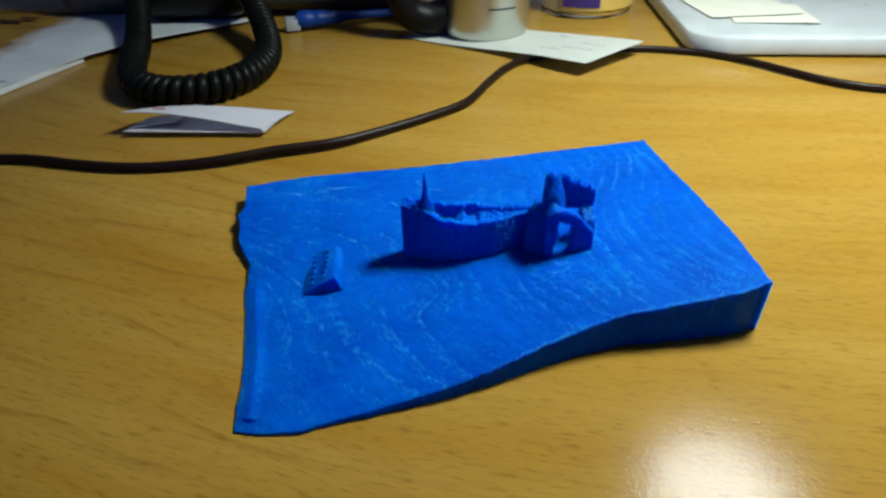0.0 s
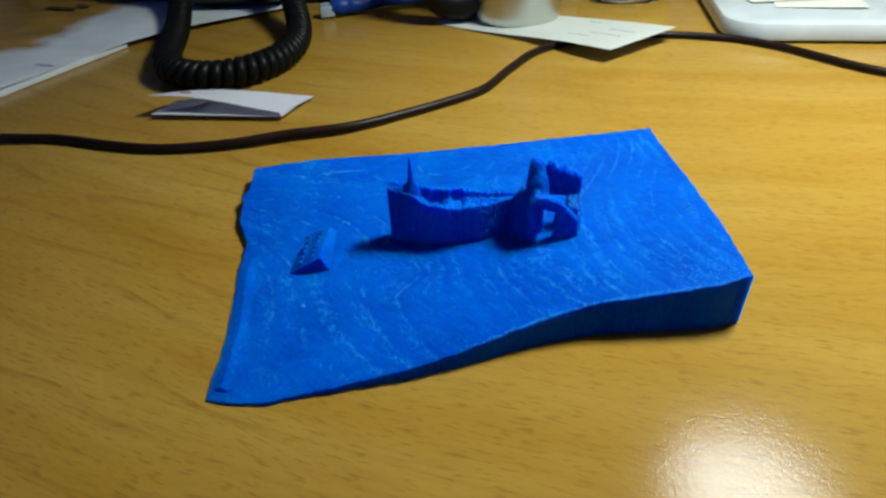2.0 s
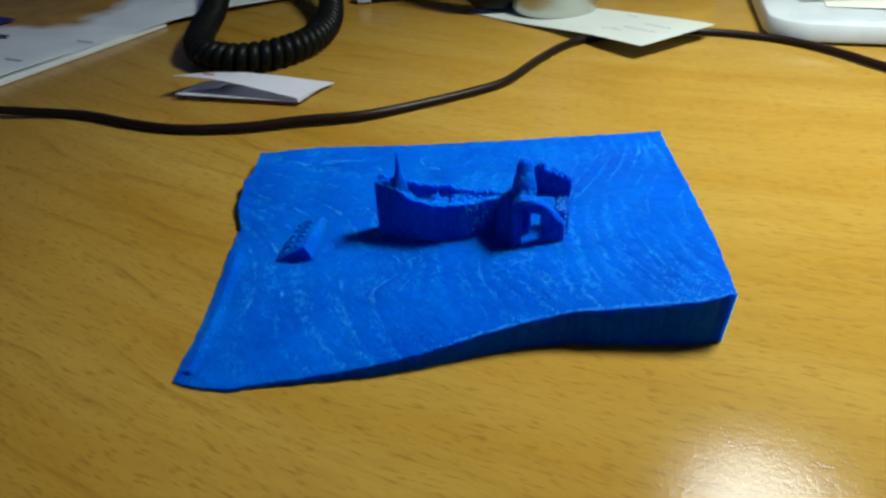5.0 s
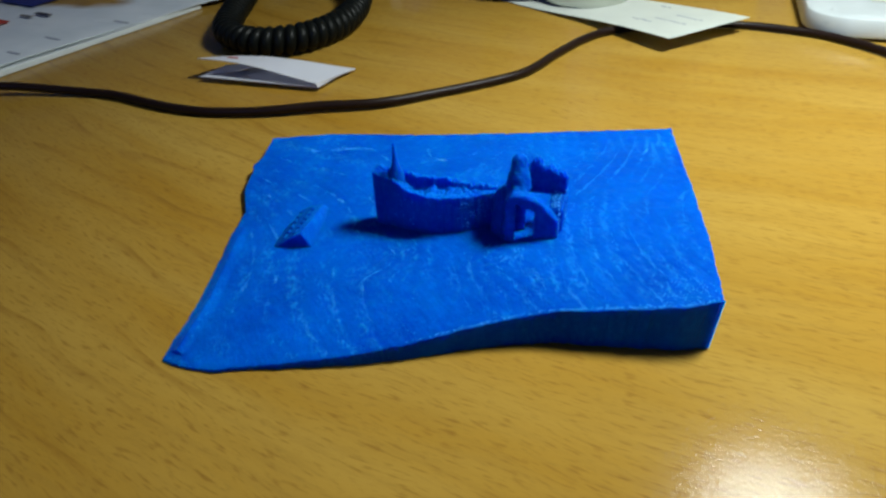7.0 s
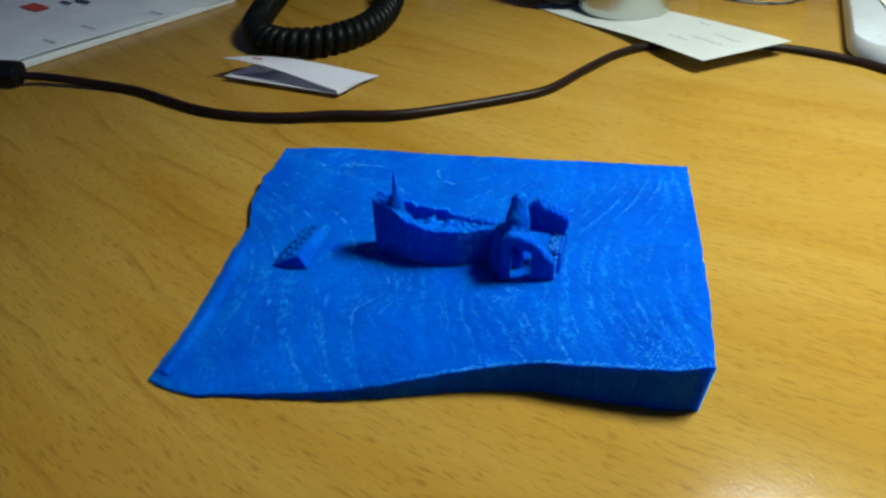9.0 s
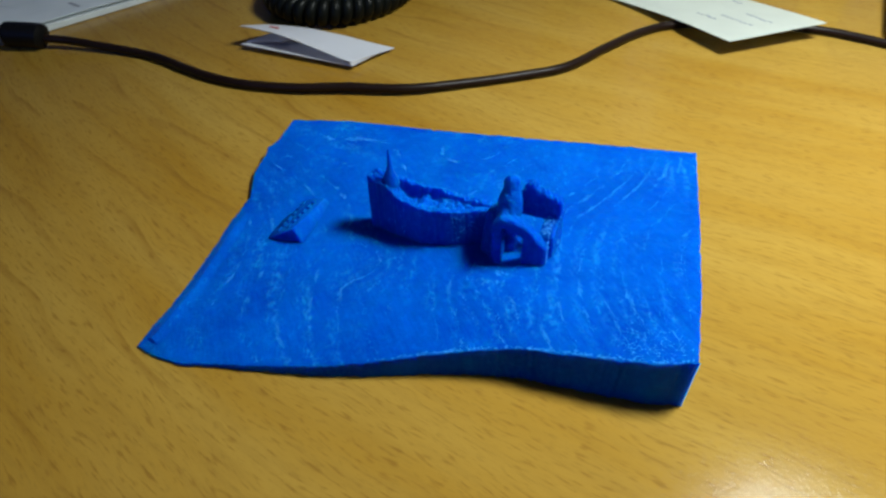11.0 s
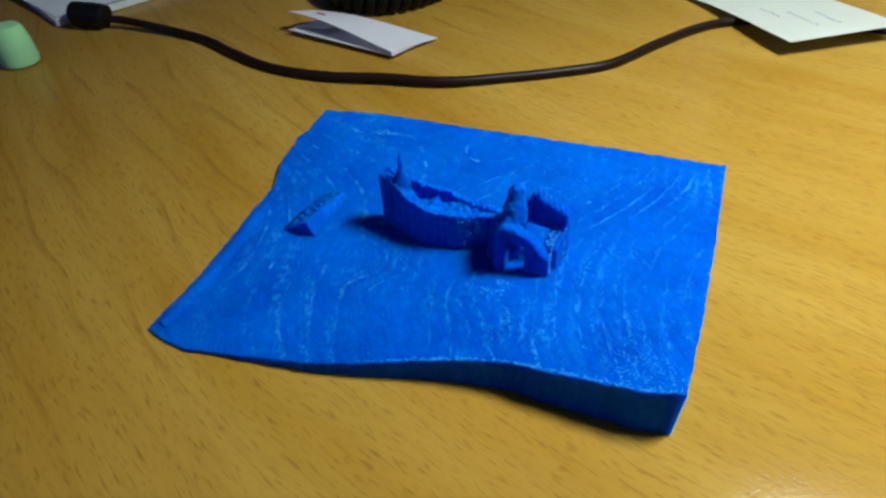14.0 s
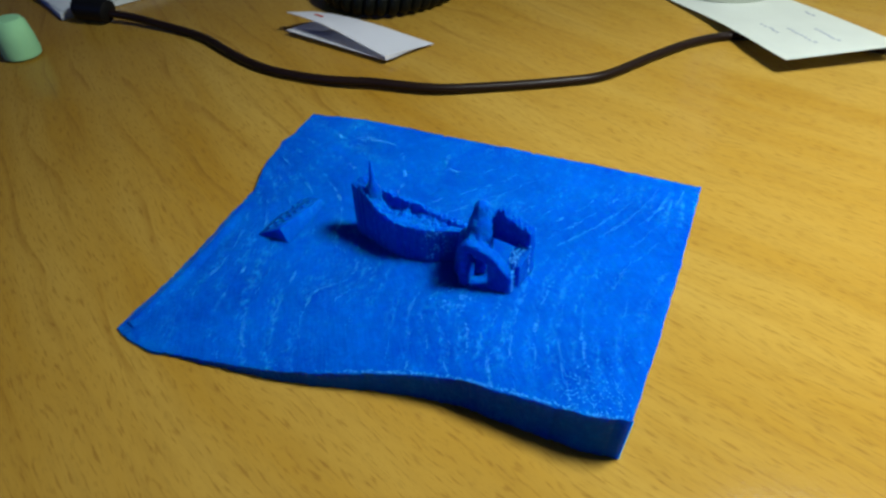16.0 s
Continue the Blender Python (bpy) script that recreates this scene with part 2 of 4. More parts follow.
def tube(path, radius, n=12, flat=1.0):
    """A round tube along a path; radius is a number or a function of 0..1."""
    bm, rings = bmesh.new(), []
    last = None
    for k, q in enumerate(path):
        d = (path[min(k + 1, len(path) - 1)] - path[max(k - 1, 0)]).normalized()
        side = d.cross(Vector((0, 0, 1))) if last is None else last - d * last.dot(d)
        if side.length < 1e-6:
            side = Vector((1, 0, 0))
        side = last = side.normalized()
        up = side.cross(d)
        r = radius(k / (len(path) - 1)) if callable(radius) else radius
        rings.append([bm.verts.new(q + r * (math.cos(2 * math.pi * j / n) * side + flat * math.sin(2 * math.pi * j / n) * up)) for j in range(n)])
    for a, b in zip(rings, rings[1:]):
        for j in range(n):
            bm.faces.new((a[j], a[(j + 1) % n], b[(j + 1) % n], b[j]))
    bm.faces.new(rings[0][::-1])
    bm.faces.new(rings[-1])
    bmesh.ops.recalc_face_normals(bm, faces=bm.faces)
    return bm


def sheet(corner, nu, nv, thick):
    """A thin curved sheet with thickness: corner(u, v) gives its upper face."""
    bm = bmesh.new()
    top = [[bm.verts.new(corner(i / nu, j / nv)) for j in range(nv + 1)] for i in range(nu + 1)]
    low = [[bm.verts.new(top[i][j].co - Vector((0, 0, thick))) for j in range(nv + 1)] for i in range(nu + 1)]
    for i in range(nu):
        for j in range(nv):
            bm.faces.new((top[i][j], top[i + 1][j], top[i + 1][j + 1], top[i][j + 1]))
            bm.faces.new((low[i][j], low[i][j + 1], low[i + 1][j + 1], low[i + 1][j]))
    for i in range(nu):
        for j in (0, nv):
            bm.faces.new((top[i][j], low[i][j], low[i + 1][j], top[i + 1][j]))
    for j in range(nv):
        for i in (0, nu):
            bm.faces.new((top[i][j], top[i][j + 1], low[i][j + 1], low[i][j]))
    bmesh.ops.recalc_face_normals(bm, faces=bm.faces)
    return bm


def smooth_step(a, b, x):
    t = min(1.0, max(0.0, (x - a) / (b - a)))
    return t * t * (3 - 2 * t)


def keys(x, xs, ys):
    return float(np.interp(x, xs, ys))


# ---- the room and the desk ----
def structure(name, bm, material, label):
    return tagged(part(name, bm, material, smooth=False), label, "room", kind="structure")


structure("floor", box(-2.2, -2.4, -0.80, 2.2, 1.0, -0.74), FLOORING, "plain grey office floor under the desk")
structure("ceiling", box(-2.2, -2.4, 1.85, 2.2, 1.0, 1.92), WALL, "plain pale painted ceiling")
structure("wall_north", box(-2.2, 0.92, -0.74, 2.2, 1.0, 1.85), WALL, "plain pale painted wall behind the desk")
# opening and frame are made up, to house the blue fill lamp
south = bmesh.new()
for x0, z0, x1, z1 in ((-2.2, -0.74, -1.235, 1.85), (-0.235, -0.74, 2.2, 1.85), (-1.235, -0.74, -0.235, 0.70), (-1.235, 1.70, -0.235, 1.85)):
    add_box(south, x0, -2.4, z0, x1, -2.32, z1)
structure("wall_south", south, WALL, "plain pale painted wall with an opening added for the fill lamp")
casing = bmesh.new()
for x0, z0, x1, z1 in ((-1.233, 0.702, -1.19, 1.698), (-0.28, 0.702, -0.237, 1.698), (-1.19, 0.702, -0.28, 0.745), (-1.19, 1.655, -0.28, 1.698)):
    add_box(casing, x0, -2.365, z0, x1, -2.31, z1)
structure("added_window_frame", casing, WALL, "unseen white window frame added around the fill lamp")
structure("wall_west", box(-2.2, -2.32, -0.74, -2.12, 0.92, 1.85), WALL, "plain pale painted side wall")
structure("wall_east", box(2.12, -2.32, -0.74, 2.2, 0.92, 1.85), WALL, "plain pale painted side wall")

desk = tagged(thing("desk"), "light beech-veneer office desk top with a fine dark fleck", "desk")
part("desk_top", box(-0.85, -0.16, -0.026, 0.95, 0.90, 0.0, bevel=0.002), WOOD, desk)
for sx in (-0.80, 0.84):
    part("leg", box(sx, -0.10, -0.74, sx + 0.05, 0.84, -0.0265, bevel=0.003), CHARCOAL, desk, "dark panel leg")


# ---- the printed terrain model ----
FRONT_X = (-0.025, -0.020, -0.012, -0.002, 0.010, 0.022, 0.033, 0.045, 0.055, 0.064, 0.079, 0.092, 0.0999)
FRONT_Y = (0.1160, 0.1152, 0.1155, 0.1185, 0.1220, 0.1257, 0.1303, 0.1360, 0.1400, 0.1426, 0.1446, 0.1463, 0.1485)
LEFT_Y = (0.116, 0.137, 0.165, 0.178, 0.190, 0.198, 0.202, 0.207, 0.2202)
LEFT_X = (-0.025, -0.0280, -0.0352, -0.0368, -0.0435, -0.0446, -0.0466, -0.0456, -0.0483)
RELIEF = (6.209, 2.101, -0.621, -1.412, -1.313, 1.764, 7.772, -2.781, -4.29, 4.997, 1.284, 3.843, 1.15, -0.675, -2.051, 0.686, -1.755, 0.861, -1.866, 1.839, 0.465)


def relief(x, y):
    """The height of the smooth landform, in metres."""
    a, b = (x - 0.02) / 0.08, (y - 0.175) / 0.06
    terms = [a ** i * b ** j for i in range(6) for j in range(6 - i)]
    z = 0.001 * sum(c * t for c, t in zip(RELIEF, terms))
    # mound before the gate, hollow before the wall
    z += 0.0008 * smooth_step(1.0, 0.0, math.hypot(x - 0.0485, y - 0.160) / 0.013)
    z -= 0.0010 * smooth_step(1.0, 0.0, math.hypot(x - 0.0165, y - 0.162) / 0.014)
    # the far edge rises a little, the near corner dips
    z += 0.0021 * min(1.3, max(0.0, (y - 0.183) / 0.041)) ** 1.5
    z -= 0.0024 * max(0.0, 1 - ((x - 0.032) / 0.060) ** 2) * min(1.2, max(0.0, (y - 0.192) / 0.038))
    z -= 0.0012 * smooth_step(0.060, 0.100, x) * smooth_step(0.185, 0.150, y)
    return max(0.0007, z)


def ground_height(x, y):
    """The printed surface: landform, small bumps, the bank along the edge, and the printer's layers."""
    z = relief(x, y)
    n = noise.noise(Vector((x * 42, y * 42, 1.3))) * 0.00028 + noise.noise(Vector((x * 330, y * 330, 5.0))) * 0.00009
    d = math.hypot((x - 0.0475) / 0.008, (y - 0.159) / 0.006)
    n += 0.0005 * max(0.0, 1 - d) * noise.noise(Vector((x * 600, y * 600, 2.0)))
    # bank beside the short edge
    edge = x - keys(y, LEFT_Y, LEFT_X)
    if 0.1185 < y < 0.175:
        n += 0.0010 * max(0.0, 1 - abs(edge - 0.0032) / 0.0026) * smooth_step(0.175, 0.160, y)
    z = max(0.0006, z + n)
    q = 0.0007
    k = z / q
    step = math.floor(k) + smooth_step(0.45, 0.75, k - math.floor(k))
    return 0.80 * z + 0.20 * q * step


def slab_mesh(nu=330, nv=230):
    bm = bmesh.new()
    grid = []
    for i in range(nu + 1):
        u = i / nu
        fx = -0.025 + u * 0.1249
        front = Vector((fx, keys(fx, FRONT_X, FRONT_Y)))
        back = Vector((-0.0483 + u * 0.1373, 0.2202 + u * 0.0096 + 0.0330 * u * (1 - u)))
        nick = 0.0
        for c in (0.372, 0.612):
            nick += 0.0008 * max(0.0, 1 - abs(u - c) / 0.006)
        col = []
        for j in range(nv + 1):
            v = j / nv
            ly = 0.116 + v * 0.1042
            left = Vector((keys(ly, LEFT_Y, LEFT_X), ly))
            right = Vector((0.0999 - 0.0109 * v + 0.0025 * v * (1 - v), 0.1485 + v * 0.0813))
            ruled = (1 - v) * front + v * back + (1 - u) * left + u * right
            c00, c10 = Vector((-0.025, 0.116)), Vector((0.0999, 0.1485))
            c01, c11 = Vector((-0.0483, 0.2202)), Vector((0.0890, 0.2298))
            p = ruled - ((1 - u) * (1 - v) * c00 + u * (1 - v) * c10 + (1 - u) * v * c01 + u * v * c11)
            p.y -= nick * smooth_step(0.985, 1.0, v)
            rag = 0.0003 * noise.noise(Vector((p.x * 900, p.y * 900, 3.0))) + 0.00035 * noise.noise(Vector((p.x * 220, p.y * 220, 7.0)))
            if i in (0, nu):
                p.x += rag
            if j in (0, nv):
                p.y += rag + (0.0005 if j else 0.0)
            z = ground_height(p.x, p.y)
            if i in (0, nu) or j in (0, nv):
                z -= 0.00008
            col.append(bm.verts.new((p.x, p.y, z)))
        grid.append(col)
    for i in range(nu):
        for j in range(nv):
            bm.faces.new((grid[i][j], grid[i + 1][j], grid[i + 1][j + 1], grid[i][j + 1]))
    ring = [grid[i][0] for i in range(nu)] + [grid[nu][j] for j in range(nv)] + [grid[i][nv] for i in range(nu, 0, -1)] + [grid[0][j] for j in range(nv, 0, -1)]
    low = [bm.verts.new((v.co.x - 0.0009 * smooth_step(0.080, 0.086, v.co.x), v.co.y, 0.0002)) for v in ring]
    n = len(ring)
    for k in range(n):
        bm.faces.new((ring[k], low[k], low[(k + 1) % n], ring[(k + 1) % n]))
    bm.faces.new(low)
    bmesh.ops.recalc_face_normals(bm, faces=bm.faces)
    return bm


def upright(place, height, nu, nv, closed=False):
    """A printed block standing on the terrain over a mapped plan, place(u, v), with its top at height(x, y)."""
    bm = bmesh.new()
    rows = nu if closed else nu + 1
    top = []
    for i in range(rows):
        col = []
        for j in range(nv + 1):
            x, y = place(i / nu, j / nv)
            col.append(bm.verts.new((x, y, height(x, y))))
        top.append(col)
    for i in range(nu):
        a, b = top[i], top[(i + 1) % rows]
        for j in range(nv):
            bm.faces.new((a[j], b[j], b[j + 1], a[j + 1]))
    if closed:
        ring = [c[nv] for c in top]
    else:
        ring = [c[0] for c in top[:-1]] + top[-1][:-1] + [c[nv] for c in top[:0:-1]] + top[0][:0:-1]
    low = [bm.verts.new((v.co.x, v.co.y, relief(v.co.x, v.co.y) - 0.0012)) for v in ring]
    n = len(ring)
    for k in range(n):
        bm.faces.new((ring[k], low[k], low[(k + 1) % n], ring[(k + 1) % n]))
    bmesh.ops.recalc_face_normals(bm, faces=bm.faces)
    return bm


WALL_X = (0.0085, 0.018, 0.026, 0.033, 0.040, 0.046)
WALL_FRONT = (0.1757, 0.1733, 0.1715, 0.1726, 0.1754, 0.1775)
WALL_BACK = (0.1800, 0.1802, 0.1810, 0.1808, 0.1800, 0.1800)


def wall_place(u, v):
    x = 0.0085 + 0.0380 * u
    wob = 0.00012 * noise.noise(Vector((x * 400, 0, 3))) + 0.00025 * noise.noise(Vector((x * 1100, 0, 8)))
    yf, yb = keys(x, WALL_X, WALL_FRONT), keys(x, WALL_X, WALL_BACK)
    return x, yf + (yb - yf) * v + wob


def wall_height(x, y):
    yf, yb = keys(x, WALL_X, WALL_FRONT), keys(x, WALL_X, WALL_BACK)
    top = keys(x, (0.0085, 0.0125, 0.0165, 0.0185, 0.026, 0.036, 0.040, 0.0465), (0.0226, 0.0221, 0.0212, 0.0194, 0.0188, 0.0188, 0.0192, 0.0200))
    rough = 0.0007 * noise.noise(Vector((x * 700, y * 700, 1.0))) + 0.0005 * noise.noise(Vector((x * 1500, y * 1500, 2.0)))
    d = y - yf
    if d < 0.0013:
        return top - 0.0004 * (1 - max(0.0, d) / 0.0013) + 0.8 * rough
    back = keys(x, (0.0085, 0.012, 0.022, 0.034, 0.044), (0.0222, 0.0226, 0.0206, 0.0197, 0.0200))
    if y > yb - 0.0020:
        return back + 1.5 * rough - 0.0008 * smooth_step(yb - 0.0006, yb, y)
    pit = 0.0022 * smooth_step(1.0, 0.3, abs(x - 0.0215) / 0.0042) + 0.0010 * smooth_step(1.0, 0.3, abs(x - 0.0280) / 0.0026) + 0.0003
    return min(top, back) - pit + 1.3 * rough


def blended(x0, y0, z0, x1, y1, z1, step, solid):
    """The surface of a solid given by its signed distance on arrays, as a smooth quad mesh."""
    nx, ny, nz = (int((b - a) / step) + 1 for a, b in ((x0, x1), (y0, y1), (z0, z1)))
    gx, gy, gz = np.meshgrid(x0 + step * np.arange(nx), y0 + step * np.arange(ny), z0 + step * np.arange(nz), indexing="ij")
    f = solid(gx, gy, gz)
    corners = [(a, b, c) for a in (0, 1) for b in (0, 1) for c in (0, 1)]
    cut = [f[a:nx - 1 + a, b:ny - 1 + b, c:nz - 1 + c] for a, b, c in corners]
    low = sum((q < 0).astype(int) for q in cut)
    cells = np.argwhere((low > 0) & (low < 8))
    index = -np.ones((nx - 1, ny - 1, nz - 1), int)
    index[tuple(cells.T)] = np.arange(len(cells))
    total, count = np.zeros((len(cells), 3)), np.zeros(len(cells))
    for p in range(8):
        for q in range(p + 1, 8):
            a, b = np.array(corners[p]), np.array(corners[q])
            if np.abs(a - b).sum() != 1:
                continue
            fa, fb = f[tuple((cells + a).T)], f[tuple((cells + b).T)]
            crossed = (fa < 0) != (fb < 0)
            t = np.where(crossed, fa / np.where(crossed, fa - fb, 1), 0)
            total += np.where(crossed[:, None], cells + a + t[:, None] * (b - a), 0)
            count += crossed
    spots = np.array((x0, y0, z0)) + step * total / count[:, None]
    bm = bmesh.new()
    verts = [bm.verts.new(p) for p in spots]
    for axis in range(3):
        o1, o2 = [np.eye(3, dtype=int)[k] for k in range(3) if k != axis]
        e = np.eye(3, dtype=int)[axis]
        m = np.array(f.shape) - e
        fa, fb = f[:m[0], :m[1], :m[2]], f[e[0]:, e[1]:, e[2]:]
        for p in np.argwhere((fa < 0) != (fb < 0)):
            ids = []
            for q in (p, p - o1, p - o1 - o2, p - o2):
                if (q < 0).any() or (q >= np.array(index.shape)).any():
                    break
                ids.append(index[tuple(q)])
            if len(ids) == 4 and min(ids) >= 0:
                bm.faces.new([verts[k] for k in ids])
    bmesh.ops.recalc_face_normals(bm, faces=bm.faces)
    return bm


def taper(x, y, z, a, b, ra, rb):
    """Distance to a tapered rod with round ends."""
    d = np.array(b) - np.array(a)
    t = np.clip(((x - a[0]) * d[0] + (y - a[1]) * d[1] + (z - a[2]) * d[2]) / (d @ d), 0, 1)
    return np.sqrt((x - a[0] - t * d[0]) ** 2 + (y - a[1] - t * d[1]) ** 2 + (z - a[2] - t * d[2]) ** 2) - (ra + (rb - ra) * t)


def merged(a, b, k):
    h = np.clip(0.5 + 0.5 * (b - a) / k, 0, 1)
    return b + (a - b) * h - k * h * (1 - h)


TOWER_S = (-0.0020, 0.0, 0.0020, 0.0050, 0.0090, 0.0136)
TOWER_FRONT = (0.0190, 0.0218, 0.0240, 0.0236, 0.0214, 0.0160)
BACK_X = (0.0500, 0.0518, 0.0528, 0.0546, 0.0556, 0.0570, 0.0588, 0.0604, 0.0622)
BACK_TOP = (0.0228, 0.0266, 0.0288, 0.0290, 0.0266, 0.0274, 0.0258, 0.0260, 0.0242)


def block(s, t, z, s0, s1, t0, t1, top, r):
    """Distance to an upright block with rounded edges and an uneven top."""
    a, b, c = np.abs(s - (s0 + s1) / 2) - (s1 - s0) / 2 + r, np.abs(t - (t0 + t1) / 2) - (t1 - t0) / 2 + r, z - top + r
    far = np.sqrt(np.maximum(a, 0) ** 2 + np.maximum(b, 0) ** 2 + np.maximum(c, 0) ** 2)
    return far + np.minimum(np.maximum(a, np.maximum(b, c)), 0) - r


def tower_solid(x, y, z):
    """A ruined gate tower, open above: leaning pillar, arch, low side wall, broken back wall."""
    s, t = (x - 0.0475) * 0.985 + (y - 0.1682) * 0.17, (y - 0.1682) * 0.985 - (x - 0.0475) * 0.17
    f = block(s, t, z, -0.0002, 0.0138, 0.0, 0.0032, np.interp(s, TOWER_S, TOWER_FRONT), 0.0009)
    for a, b, ra, rb in (((0.0487, 0.1722, 0.006), (0.0498, 0.1748, 0.0250), 0.0036, 0.0026), ((0.0499, 0.1748, 0.0235), (0.0496, 0.1764, 0.0296), 0.0029, 0.0020),
                         ((0.0455, 0.1750, 0.006), (0.0462, 0.1765, 0.0186), 0.0036, 0.0030)):
        f = merged(f, taper(x, y, z, a, b, ra, rb), 0.0014)
    f = merged(f, block(x, y, z, 0.0455, 0.0495, 0.1730, 0.1805, 0.0218, 0.0008), 0.0010)
    f = merged(f, block(x, y, z, 0.0580, 0.0618, 0.1735, 0.1812, 0.0178 + 0.45 * (y - 0.1735), 0.0006), 0.0010)
    teeth = 0.0006 * np.sin(x * 4200) * np.sin(y * 2500) + 0.0004 * np.sin(x * 9100 + 2)
    f = merged(f, block(x, y, z, 0.0490, 0.0620, 0.1786, 0.1812, np.interp(x, BACK_X, BACK_TOP) + teeth, 0.0004), 0.0006)
    # doorway through the front; low opening in the back wall added to light it
    door = np.maximum(np.abs(s - 0.0050) - 0.0026, np.maximum(z - 0.0206 + 0.45 * (s - 0.0028) - 0.10 * np.abs(s - 0.0050), np.abs(t) - 0.0055))
    light_gap = np.maximum(np.abs(x - 0.0543) - 0.0038, np.maximum(z - 0.0190, np.abs(y - 0.1800) - 0.0030))
    f = np.maximum(np.maximum(f, -door), -light_gap)
    grain = np.sin(x * 2100 + 3 * np.sin(y * 1500)) * np.sin(y * 1900 + z * 1300) * np.sin(z * 2300 + x * 700)
    return f + 0.00024 * grain + 0.00005 * np.sin(z * 2 * np.pi / 0.0006)


def spire_mesh():
    prof = [(0.0024, 0.0205), (0.0021, 0.0226), (0.0013, 0.0238), (0.0008, 0.0258), (0.00055, 0.0290), (0.0003, 0.0311), (0.0, 0.0315)]
    return lathe(prof, 10)


def plaque_mesh():
    """A low wedge whose sloping face carries raised lettering."""
    bm = bmesh.new()
    w, length = 0.0116, 0.0200
    ends = []
    for t in (0.0, 1.0):
        y = t * length
        ends.append([bm.verts.new(q) for q in ((0, y, -0.003), (0, y, 0.0006), (w * 0.76, y, 0.0058 - 0.0026 * t), (w * 0.82, y, 0.0057 - 0.0026 * t), (w * 1.03, y, 0.0004), (w * 1.03, y, -0.003))])
    n = 6
    for k in range(n):
        bm.faces.new((ends[0][k], ends[0][(k + 1) % n], ends[1][(k + 1) % n], ends[1][k]))
    bm.faces.new(ends[0][::-1])
    bm.faces.new(ends[1])
    bmesh.ops.recalc_face_normals(bm, faces=bm.faces)
    bmesh.ops.bevel(bm, geom=list(bm.edges), offset=0.0003, segments=1, affect="EDGES")
    return bm


